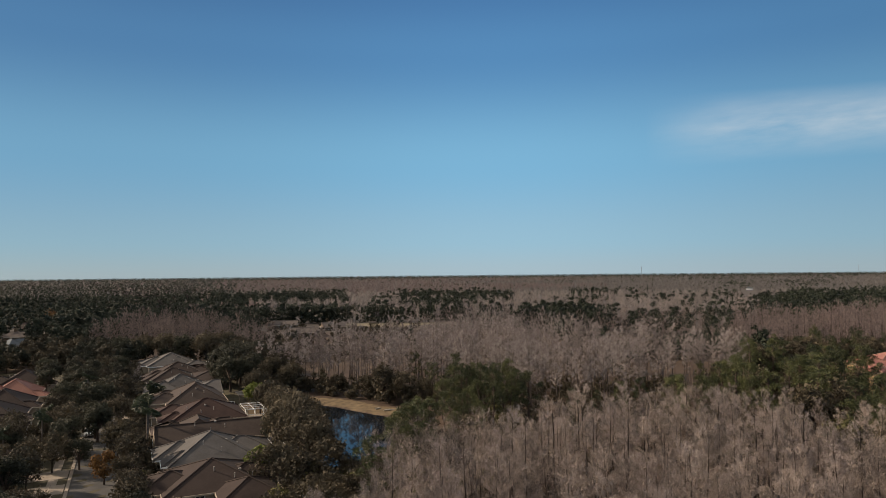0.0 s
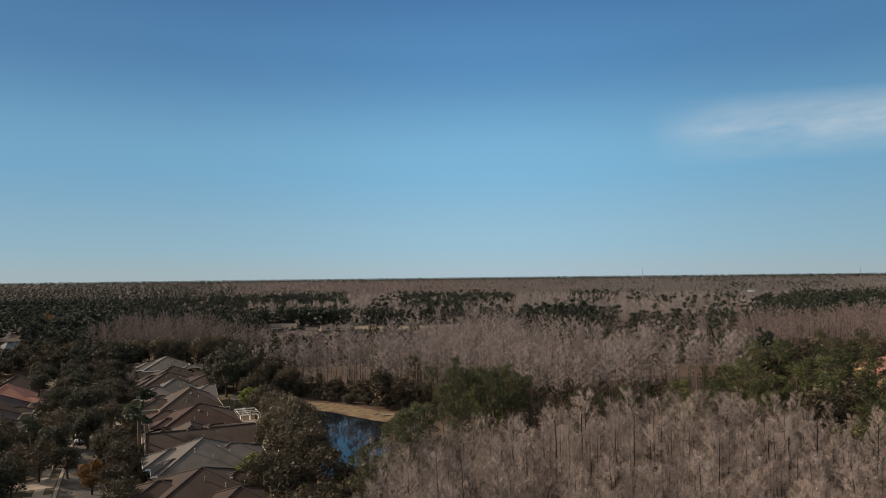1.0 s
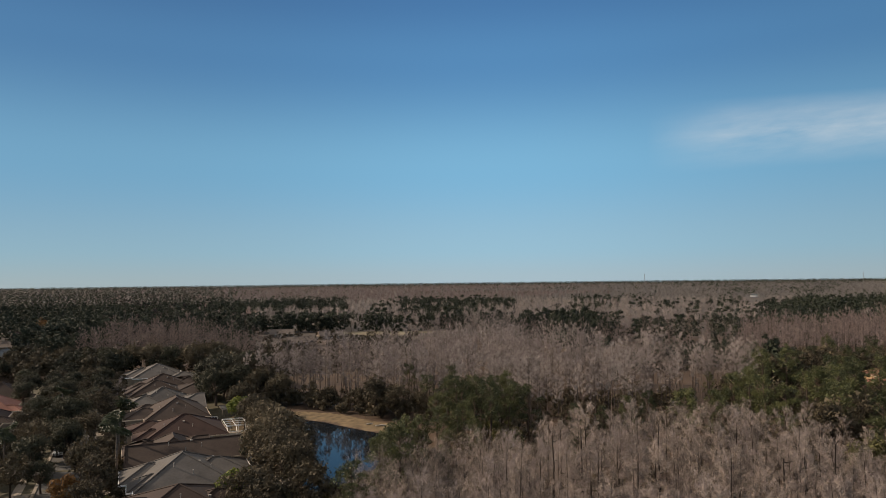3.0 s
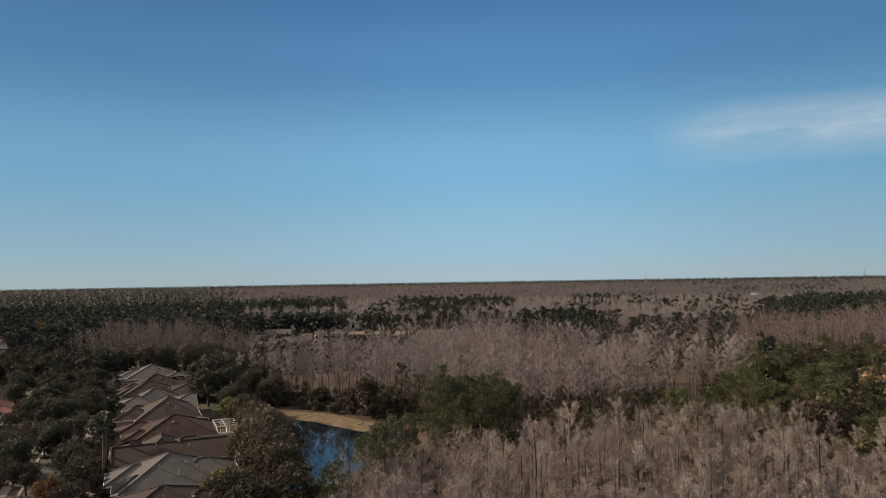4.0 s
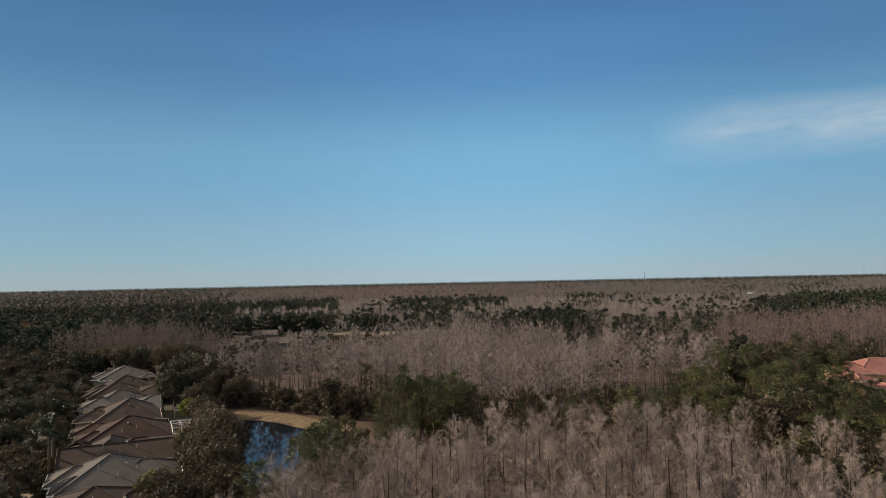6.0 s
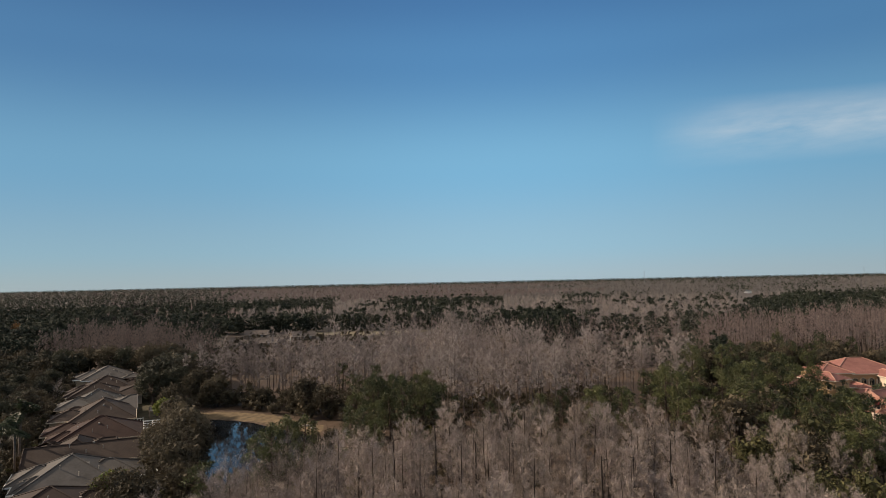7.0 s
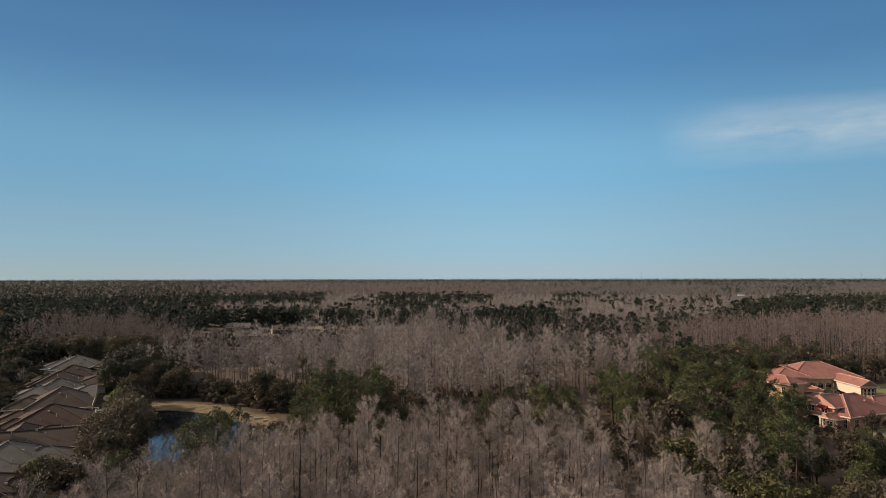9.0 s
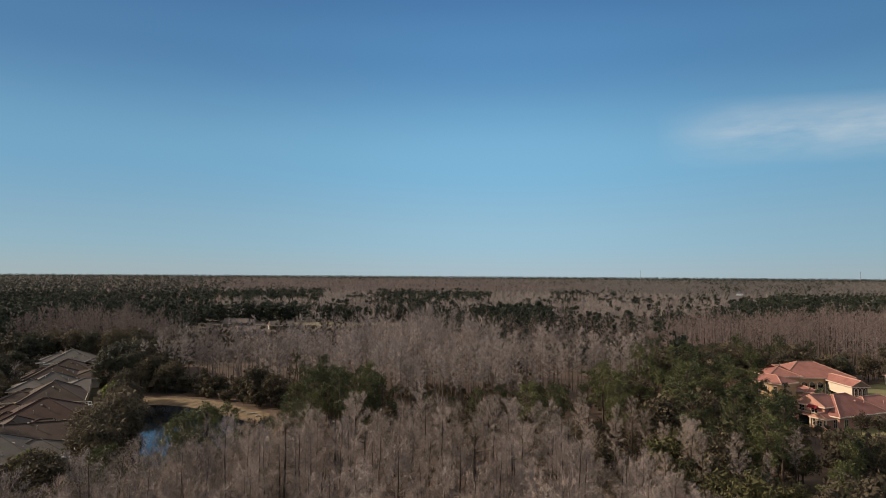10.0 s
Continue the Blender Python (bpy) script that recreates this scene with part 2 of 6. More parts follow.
# ---- kinds of trees: each gives (trunk, crown) ----
def cypress(seed, height, limbs=34, twigs=46, thick=1.0, stem=1.0, sides=6, wide=1.0, light=False, start_at=(0.42, 0.56), rise=(14, 50), fine=0.0165, tuft=0.5):
    """A leafless bald cypress: slim trunk, an oval head of short limbs and a haze of twigs."""
    rng = np.random.default_rng(seed)
    n = 5
    zs = np.linspace(0, 1, n) ** 0.9
    line = np.stack([np.cumsum(rng.normal(0, 0.13, n)), np.cumsum(rng.normal(0, 0.13, n)), zs * height], 1)
    line[0, :2] = 0
    rad = np.array([0.28, 0.16, 0.12, 0.075, 0.02]) * stem
    trunk = tubes(line[:-1], line[1:], rad[:-1], rad[1:], sides)
    low = rng.uniform(*start_at)
    t = (np.arange(limbs) + rng.uniform(0, 1, limbs)) / limbs
    f = low + (0.93 - low) * t
    foot = np.stack([np.interp(f, zs, line[:, k]) for k in range(3)], 1)
    az = np.arange(limbs) * 2.4 + rng.normal(0, 0.5, limbs)
    el = np.radians(rise[0] + rise[1] * t ** 1.3 + rng.normal(0, 11, limbs))
    length = wide * (0.55 + 1.35 * np.sin(np.clip(0.16 + 0.58 * t, 0, 1) * math.pi) ** 0.9) * rng.uniform(0.6, 1.2, limbs)
    d = np.stack([np.cos(az) * np.cos(el), np.sin(az) * np.cos(el), np.sin(el)], 1)
    mid = foot + d * (0.5 * length)[:, None]
    d2 = unit(d + np.array([0, 0, 0.35]) + rng.normal(0, 0.3, (limbs, 3)))
    tip = mid + d2 * (0.55 * length)[:, None]
    r = 0.042 * thick ** 0.2 * (1 - 0.5 * t)
    first = spikes(foot, foot + (mid - foot) * 1.7, r) if light else tubes(foot, mid, r, r * 0.6, 3)
    second = spikes(mid, tip, r * 0.6)
    k = limbs * twigs
    which = np.repeat(np.arange(limbs), twigs)
    puff = rng.uniform(0, 1, k) < tuft  # twigs that make a rounded puff at the limb's end
    along = np.where(puff, rng.uniform(0.8, 1.12, k), rng.uniform(0.34, 1.0, k))[:, None]
    start = np.where(along < 0.5, foot[which] + (mid - foot)[which] * along * 2, mid[which] + (tip - mid)[which] * (along - 0.5) * 2)
    start = start + rng.normal(0, 1, (k, 3)) * np.where(puff, 0.17, 0.08)[:, None] * wide
    td = unit(d2[which] * 0.35 + rng.normal(0, 0.66, (k, 3)) + np.array([0, 0, 0.30]))
    tl = np.where(puff, rng.uniform(0.16, 0.44, k), rng.uniform(0.28, 0.80, k)) * wide
    small = blades(start, td, tl, np.full(k, fine * thick), rng)
    return trunk, joined(first, second, small)


def pine(seed, height, spread=2.6, clumps=38, needles=54, length=0.36, width=0.058):
    """A slash pine: bare bole, ascending limbs, needles in rounded cloud-like clumps at their ends."""
    rng = np.random.default_rng(seed)
    n = 5
    zs = np.linspace(0, 1, n)
    line = np.stack([np.cumsum(rng.normal(0, 0.13, n)), np.cumsum(rng.normal(0, 0.13, n)), zs * height * 0.97], 1)
    line[0, :2] = 0
    rad = np.array([0.22, 0.18, 0.14, 0.10, 0.03])
    trunk = tubes(line[:-1], line[1:], rad[:-1], rad[1:], 6)
    m = 22
    t = (np.arange(m) + rng.uniform(0, 1, m)) / m
    f = 0.40 + 0.57 * t
    foot = np.stack([np.interp(f, zs, line[:, k]) for k in range(3)], 1)
    az = np.arange(m) * 2.4 + rng.normal(0, 0.5, m)
    el = np.radians(2 + 46 * t + rng.normal(0, 10, m))
    ln = spread * (np.sin(np.clip(0.22 + 0.70 * t, 0, 1) * math.pi) ** 0.7 * 0.75 + 0.22) * rng.uniform(0.6, 1.15, m)
    d = np.stack([np.cos(az) * np.cos(el), np.sin(az) * np.cos(el), np.sin(el)], 1)
    tip = foot + d * ln[:, None]
    limbs = spikes(foot, tip, np.full(m, 0.07))
    which = np.concatenate([np.arange(m), rng.integers(0, m, clumps - m)])
    along = np.where(np.arange(clumps) < m, 1.0, rng.uniform(0.45, 0.95, clumps))
    c = foot[which] + (tip - foot)[which] * along[:, None] + rng.normal(0, 0.18, (clumps, 3))
    c[-2:] = line[-1] + rng.normal(0, 0.25, (2, 3))
    size = rng.uniform(0.52, 0.95, clumps)
    k = clumps * needles
    out = unit(rng.normal(size=(k, 3)) + np.array([0, 0, 0.55]))
    cc = np.repeat(c, needles, 0) + out * (np.repeat(size, needles) * rng.uniform(0.45, 0.95, k))[:, None] * np.array([1, 1, 0.72])
    leaf = blades(cc, unit(out + rng.normal(0, 0.35, (k, 3))), rng.uniform(0.6, 1.15, k) * length, np.full(k, width), rng)
    heart = np.repeat(c, 12, 0) + rng.normal(0, 1, (12 * clumps, 3)) * np.repeat(size, 12)[:, None] * 0.30
    dense = flakes(heart, unit(rng.normal(size=(12 * clumps, 3))), np.repeat(size, 12) * rng.uniform(0.16, 0.28, 12 * clumps), rng)
    return joined(trunk, limbs), joined(leaf, dense)


def broadleaf(seed, height, radius, leaves=2300, size=0.265, lobes=28, stem=0.3, low=0.3, twigs=0):
    rng = np.random.default_rng(seed)
    fork = np.array([0, 0, height * 0.28])
    crown_c = np.array([0, 0, height * (low + 1) / 2])
    half = np.array([radius, radius, height * (1 - low) / 2])
    c = unit(rng.normal(size=(lobes, 3)) + np.array([0, 0, 0.35])) * rng.uniform(0.45, 0.80, lobes)[:, None]
    c = crown_c + c * half
    lr = radius * rng.uniform(0.26, 0.42, lobes)
    pieces = [tubes(np.array([[0, 0, 0.0]]), fork[None], np.array([stem * 1.3]), np.array([stem]), 7)]
    foot = np.repeat(fork[None], lobes, 0)
    pieces.append(spikes(foot, c, np.full(lobes, stem * 0.45)))
    if twigs:
        w = rng.integers(0, lobes, twigs)
        dirs = unit(c[w] - crown_c + rng.normal(0, 1.2, (twigs, 3)) + np.array([0, 0, 0.8]))
        at = c[w] + rng.normal(0, 0.3, (twigs, 3)) * lr[w][:, None]
        pieces.append(blades(at, dirs, rng.uniform(0.5, 1.3, twigs), np.full(twigs, 0.03), rng))
    which = rng.choice(lobes, leaves, p=lr ** 2 / np.sum(lr ** 2))
    nrm = unit(rng.normal(size=(leaves, 3)) + np.array([0, 0, 0.25]))
    at = c[which] + nrm * (lr[which] * rng.uniform(0.72, 1.12, leaves))[:, None] * np.array([1, 1, 0.8])
    leaf = flakes(at, unit(nrm + rng.normal(0, 0.26, (leaves, 3))), rng.uniform(0.55, 1.2, leaves) * size, rng)
    each = 20 if leaves > 1000 else (5 if leaves > 100 else 0)
    k = lobes * each
    if k:
        w = np.repeat(np.arange(lobes), each)
        heart = c[w] + rng.normal(0, 0.34, (k, 3)) * lr[w][:, None]
        leaf = joined(leaf, flakes(heart, unit(rng.normal(size=(k, 3))), lr[w] * (rng.uniform(0.16, 0.30, k) if each > 6 else rng.uniform(0.42, 0.7, k)), rng))
    return joined(*pieces), leaf


def palm(seed, height, fronds=24, reach=2.0):
    rng = np.random.default_rng(seed)
    zs = np.linspace(0, height, 6)
    line = np.stack([0.02 * zs * math.sin(seed), 0.02 * zs * math.cos(seed), zs], 1)
    trunk = tubes(line[:-1], line[1:], np.full(5, 0.17), np.full(5, 0.15), 7)
    top, pieces = line[-1], []
    for i in range(fronds):
        az, el = i * 2.4, math.radians(-35 + 110 * ((i * 0.618) % 1))
        pts, dr = [top], np.array([math.cos(az) * math.cos(el), math.sin(az) * math.cos(el), math.sin(el)])
        for k in range(4):
            pts.append(pts[-1] + dr * reach / 4)
            dr = unit((dr - np.array([0, 0, 0.26]))[None])[0]
        pts = np.array(pts)
        pieces.append(tubes(pts[:-1], pts[1:], np.array([0.03, 0.026, 0.02, 0.014]), np.array([0.026, 0.02, 0.014, 0.006]), 3))
        m = 22
        f = np.linspace(0.25, 1, m)
        base = np.stack([np.interp(f, np.linspace(0, 1, 5), pts[:, k]) for k in range(3)], 1)
        across = unit(np.cross(dr, [0, 0, 1.0])[None])[0]
        d = unit(across * np.where(np.arange(m) % 2, 1, -1)[:, None] + dr * 0.55 + np.array([0, 0, -0.25]) + rng.normal(0, 0.12, (m, 3)))
        pieces.append(blades(base, d, 0.85 * np.sin(np.linspace(0.5, 2.9, m)) + 0.12, np.full(m, 0.07), rng))
    return trunk, joined(*pieces)


# ---- plan: the street runs along U, the yards lie along V ----
U, V, ORIGIN = np.array([-0.418, 0.908]), np.array([0.908, 0.418]), np.array([-40.8, 119.3])
STREET_ANGLE = 24.72


def plan(s, p):
    """A place s metres along the street and p metres across it, towards the pond."""
    q = ORIGIN + s * U + p * V
    return float(q[0]), float(q[1])


def street_of(x, y):
    d = np.stack([np.asarray(x, float) - ORIGIN[0], np.asarray(y, float) - ORIGIN[1]], -1)
    return d @ U, d @ V


def inside(poly, x, y):
    """Which of the points lie in the polygon."""
    x, y = np.asarray(x, float), np.asarray(y, float)
    res = np.zeros(x.shape, bool)
    for (x0, y0), (x1, y1) in zip(poly, poly[1:] + poly[:1]):
        cross = ((y0 > y) != (y1 > y)) & (x < (x1 - x0) * (y - y0) / ((y1 - y0) or 1e-9) + x0)
        res ^= cross
    return res


def edge_distance(poly, x, y):
    """Distance to the polygon's outline, negative inside."""
    x, y = np.asarray(x, float), np.asarray(y, float)
    best = np.full(x.shape, 1e9)
    for (x0, y0), (x1, y1) in zip(poly, poly[1:] + poly[:1]):
        dx, dy = x1 - x0, y1 - y0
        t = np.clip(((x - x0) * dx + (y - y0) * dy) / (dx * dx + dy * dy), 0, 1)
        best = np.minimum(best, np.hypot(x - x0 - t * dx, y - y0 - t * dy))
    return np.where(inside(poly, x, y), -best, best)


POND = [(-45, 180), (-39, 180.5), (-33, 178.5), (-28, 175.8), (-22, 170), (-17, 166), (-11.5, 161.5), (-7, 156), (-6, 148), (-10, 138),
        (-14, 128), (-18.5, 121), (-24, 124), (-28, 134), (-33, 148), (-38, 160), (-44, 170)]
STAND_NEAR = [(-28, -20), (-26, 30), (-20, 52), (-5, 70), (5, 86), (11, 93), (17, 105), (23, 110), (31, 110), (38, 109), (45, 107), (51, 97), (57, 88), (60, 78), (62, 40), (70, -20)]
STAND_MID = [(-56, 200), (-40, 196), (-26, 190), (-9, 181), (4, 176), (15, 166), (24, 158), (36, 158), (48, 164), (54, 176), (66, 186), (80, 184), (87, 198), (80, 217), (64, 216), (53, 222), (47, 246), (40, 280), (30, 306), (12, 304),
             (-6, 272), (-18, 252), (-30, 240), (-44, 228), (-58, 218)]
STAND_LEFT = [(-152, 286), (-150, 346), (-134, 362), (-98, 312), (-70, 264), (-58, 236), (-66, 240), (-78, 258), (-118, 266)]
STAND_RIGHT = [(106, 240), (122, 226), (150, 230), (190, 238), (240, 258), (300, 330), (300, 400), (240, 370), (190, 350), (150, 330), (120, 292)]
PINES_MID = [(-4, 158), (3, 147), (12, 142), (19, 150), (17, 166), (4, 170)]
PINES_RIGHT = [(62, 100), (70, 90), (84, 78), (112, 96), (128, 126), (112, 142), (102, 158), (104, 180), (96, 204), (72, 194), (64, 172), (60, 152), (60, 140), (66, 126)]
BROWN_GAP = [(48, 112), (58, 98), (64, 92), (66, 126), (59, 140), (51, 134)]


def ground_height(x, y):
    d = edge_distance(POND, x, y)
    r = np.hypot(x, y)
    far = np.clip((r - 1500) / 3500, 0, 1)
    return np.where(d < 12, -0.6 + np.clip(d * 0.1, -1.4, 0.6), 0.0) + 9 * far * far * (3 - 2 * far)


def jittered(x0, x1, y0, y1, step, rng):
    gx, gy = np.meshgrid(np.arange(x0, x1, step), np.arange(y0, y1, step))
    x, y = gx.ravel() + rng.uniform(-0.45, 0.45, gx.size) * step, gy.ravel() + rng.uniform(-0.45, 0.45, gx.size) * step
    return x, y


def before_houses(x, y, houses, length=46, half=6.0):
    """The open ground between each far house and the street side, where nothing tall grows."""
    k = np.zeros(len(x), bool)
    for hx, hy in houses:
        d = math.hypot(hx, hy)
        along, across = ((hx - x) * hx + (hy - y) * hy) / d, np.abs((x - hx) * hy - (y - hy) * hx) / d
        k |= (along > -11) & (along < length) & (across < half + 0.06 * np.maximum(0, 12 - np.abs(along)))
    return k


def box_of(poly):
    a = np.array(poly)
    return a[:, 0].min(), a[:, 0].max(), a[:, 1].min(), a[:, 1].max()


def thing(name, label, category, group="", kind="", at=None):
    ob = new(name)
    ob.empty_display_size = 0.3
    if at is not None:
        ob.matrix_world = at
    return tagged(ob, label, category, group, kind)


def part(name, bm, mat, parent, label=""):
    """One bmesh, or mesh, as one mesh object under a thing or part."""
    if isinstance(bm, bpy.types.Mesh):
        me = bm
    else:
        me = bpy.data.meshes.new(name)
        bm.normal_update()
        bm.to_mesh(me)
        bm.free()
        me.materials.append(mat)
    ob = new(name, me)
    ob.parent = parent
    return tagged(ob, label)


def tree(name, model, bark, leaf, label, category, group, at):
    t = thing(name, label, category, group, at=at)
    part("trunk", mesh_of("trunk", model[0], bark), bark, t)
    part("crown", mesh_of("crown", model[1], leaf), leaf, t)
    return t


def planted(kind, places, rng):
    """kind: (name, models, bark, leaf, label, category, group). places: rows of x, y, scale."""
    name, models, bark, leaf, label, category, group = kind
    protos = {}
    for x, y, s in places:
        i = int(rng.integers(len(models)))
        m = pose(x, y, float(ground_height(np.array([x]), np.array([y]))[0]) - 0.05, rng.normal() * 1.2, rng.normal() * 1.2, rng.uniform(0, 360))
        m = m @ Matrix.Diagonal((s * rng.uniform(0.9, 1.1), s * rng.uniform(0.9, 1.1), s, 1))
        if i in protos:
            copy_thing(protos[i], m @ Matrix.Diagonal((1 / protos[i].scale.x, 1 / protos[i].scale.y, 1 / protos[i].scale.z, 1)))
        else:
            protos[i] = tree(name, models[i], bark, leaf, label, category, group, m)
    return protos


def woods(name, models, places, bark, twig, label, seed):
    """A stand of trees as one: trunks and limbs in bark, the rest in twigs."""
    a = scattered([m[0] for m in models], places, np.random.default_rng(seed))
    b = scattered([m[1] for m in models], places, np.random.default_rng(seed))
    me = mesh_of(name, joined(a, b), bark)
    me.materials.append(twig)
    me.polygons.foreach_set("material_index", np.repeat([0, 1], [len(a[1]), len(b[1])]).astype(np.int32))
    return tagged(new(name, me), label, "woods", kind="stuff")


def stuff(name, piece, mat, label, category):
    ob = new(name, mesh_of(name, piece, mat))
    return tagged(ob, label, category, kind="stuff")


# ---- ground ----
def ground_lines(fine0, fine1, step):
    mid = np.arange(fine0, fine1 + 0.01, step)
    right = fine1 + np.array([4, 10, 20, 34, 52, 75, 105, 145, 200, 270, 370, 520, 750, 1100, 1600, 2200, 2900, 3700, 4600, 5600])
    left = fine0 - np.array([4, 10, 20, 34, 52, 75, 105, 145, 200, 270, 370, 520, 750, 1100, 1600, 2200, 2900, 3700, 4600, 5600])[::-1]
    return np.concatenate([left, mid, right])


LITTER = material("leaf_litter_and_dry_grass", (0.0405, 0.0235, 0.0142), (0.0862, 0.0535, 0.0331), scale=0.08, fine=1.2, bump=0.05)
gn, gl = LITTER.node_tree.nodes, LITTER.node_tree.links
gb = next(n for n in gn if n.type == "BSDF_PRINCIPLED")
base_link = gb.inputs["Base Color"].links[0].from_socket
for attribute, dark, light, size in (("lawn", (0.034, 0.030, 0.017), (0.080, 0.066, 0.036), 0.5), ("wood_floor", (0.048, 0.038, 0.031), (0.095, 0.074, 0.061), 0.03), ("dry_bank", (0.080, 0.056, 0.031), (0.180, 0.126, 0.070), 0.6)):
    a_node, tex, tint, edge, noise_edge, mix2 = (gn.new(k) for k in ("ShaderNodeAttribute", "ShaderNodeTexNoise", "ShaderNodeMix", "ShaderNodeMath", "ShaderNodeMapRange", "ShaderNodeMix"))
    a_node.attribute_name = attribute
    coords = gn.new("ShaderNodeTexCoord")
    gl.new(coords.outputs["Object"], tex.inputs["Vector"])
    tex.inputs["Scale"].default_value, tex.inputs["Detail"].default_value = size, 6
    tint.data_type = mix2.data_type = "RGBA"
    tint.inputs[6].default_value, tint.inputs[7].default_value = (*dark, 1), (*light, 1)
    stretchy = gn.new("ShaderNodeMapRange")
    stretchy.inputs[1].default_value, stretchy.inputs[2].default_value = 0.3, 0.7
    gl.new(tex.outputs[0], stretchy.inputs[0])
    gl.new(stretchy.outputs[0], tint.inputs[0])
    edge.operation = "ADD"
    gl.new(a_node.outputs["Fac"], edge.inputs[0])
    half = gn.new("ShaderNodeMath")
    half.operation = "MULTIPLY_ADD"
    half.inputs[1].default_value, half.inputs[2].default_value = 0.8, -0.4
    gl.new(tex.outputs[0], half.inputs[0])
    gl.new(half.outputs[0], edge.inputs[1])
    noise_edge.inputs[1].default_value, noise_edge.inputs[2].default_value = 0.42, 0.58
    gl.new(edge.outputs[0], noise_edge.inputs[0])
    gl.new(noise_edge.outputs[0], mix2.inputs[0])
    gl.new(base_link, mix2.inputs[6])
    gl.new(tint.outputs[2], mix2.inputs[7])
    base_link = mix2.outputs[2]
gl.new(base_link, gb.inputs["Base Color"])

gx, gy = ground_lines(-62, 20, 1.25), ground_lines(100, 205, 1.25)
mx, my = np.meshgrid(gx, gy)
fx, fy = mx.ravel(), my.ravel()
fz = ground_height(fx, fy)
shore = edge_distance(POND, fx, fy)
near_pond = (np.abs(shore) < 40)
fz = fz + np.where(near_pond & (shore > 1), 0.07 * np.sin(fx * 1.3) * np.sin(fy * 1.1), 0)
nx, ny = len(gx), len(gy)
idx = np.arange(nx * ny).reshape(ny, nx)
quads = np.stack([idx[:-1, :-1], idx[:-1, 1:], idx[1:, 1:], idx[1:, :-1]], -1).reshape(-1, 4)
gtris = np.concatenate([quads[:, [0, 1, 2]], quads[:, [0, 2, 3]]])
gmesh = mesh_of("ground", (np.stack([fx, fy, fz], 1), gtris), LITTER)
gs, gp = street_of(fx, fy)
lawn = ((gs > -60) & (gs < 160) & (gp > -75) & (gp < 22)).astype(np.float32)
bank = np.clip(1.2 - np.abs(shore - 3.6) / 4.4, 0, 1) * (fy > 150) * (fx < -8.5) * (fy > 123 - 0.9 * fx)
floor_far = np.clip((np.hypot(fx, fy) - 300) / 200, 0, 1)
for nm, val in (("lawn", lawn), ("wood_floor", floor_far), ("dry_bank", bank)):
    at_v = gmesh.attributes.new(nm, "FLOAT", "POINT")
    at_v.data.foreach_set("value", np.ascontiguousarray(val, dtype=np.float32))
tagged(new("ground", gmesh), "flat ground of leaf litter, lawns and dry pond bank", "ground", kind="structure")

WATER = bpy.data.materials.new("pond_water")
WATER.use_nodes = True
wb = WATER.node_tree.nodes["Principled BSDF"]
wb.inputs["Base Color"].default_value = (0.008, 0.011, 0.016, 1)
# part of the reflection's deep blue is put into this specular tint
wb.inputs["Specular Tint"].default_value = (0.45, 0.54, 0.85, 1)
wb.inputs["Roughness"].default_value, wb.inputs["IOR"].default_value = 0.04, 1.33
wt, wbump = WATER.node_tree.nodes.new("ShaderNodeTexNoise"), WATER.node_tree.nodes.new("ShaderNodeBump")
wt.inputs["Scale"].default_value, wt.inputs["Detail"].default_value = 0.9, 3
wbump.inputs["Strength"].default_value, wbump.inputs["Distance"].default_value = 0.08, 0.04
WATER.node_tree.links.new(wt.outputs[0], wbump.inputs["Height"])
WATER.node_tree.links.new(wbump.outputs[0], wb.inputs["Normal"])
bm = bmesh.new()
bm.faces.new([bm.verts.new((x, y, -0.6)) for x, y in [(-47, 182), (-50, 172), (-44, 160), (-36, 140), (-30, 120), (-20, 117), (-8, 130), (-2, 146), (-3, 160), (-14, 168), (-26, 180), (-36, 183)][::-1]])
bmesh.ops.recalc_face_normals(bm, faces=bm.faces[:])
if bm.faces[:][0].normal.z < 0:
    bmesh.ops.reverse_faces(bm, faces=bm.faces[:])
wme = bpy.data.meshes.new("pond")
bm.to_mesh(wme)
bm.free()
wme.materials.append(WATER)
tagged(new("pond", wme), "still dark retention pond that mirrors the blue sky", "pond", kind="structure")

# ---- houses, street, cars ----
def shingle(name, low, high):
    return material(name, low, high, rough=0.9, scale=0.35, fine=3.0, bump=0.015, per_thing=0.25, stain=tuple(0.78 * c for c in low), stain_at=0.60)


ROOF_GREY = shingle("grey_asphalt_shingles", (0.0589, 0.0524, 0.0488), (0.0994, 0.0892, 0.0837))
ROOF_BROWN = shingle("brown_asphalt_shingles", (0.0236, 0.0139, 0.0110), (0.0410, 0.0259, 0.0213))
ROOF_TAN = shingle("tan_asphalt_shingles", (0.0360, 0.0238, 0.0191), (0.0608, 0.0425, 0.0349))
ROOF_FADED = shingle("faded_tan_shingles", (0.1035, 0.0810, 0.0702), (0.1575, 0.1260, 0.1080))
ROOF_MAROON = shingle("maroon_asphalt_shingles", (0.0264, 0.0121, 0.0096), (0.0446, 0.0224, 0.0178))
ROOF_PALE = shingle("pale_blue_metal_roof", (0.0875, 0.0980, 0.1085), (0.1330, 0.1470, 0.1610))
TILE = material("terracotta_barrel_tiles", (0.1850, 0.0720, 0.0580), (0.2900, 0.1270, 0.1040), rough=0.8, scale=0.5, fine=4.0, bump=0.04, per_thing=0.2, stain=(0.22, 0.10, 0.082), stain_at=0.62)
TILE_EDGE = material("pale_tile_ridge_mortar", (0.3519, 0.1845, 0.1368), (0.4590, 0.2657, 0.2016), scale=1, fine=6)
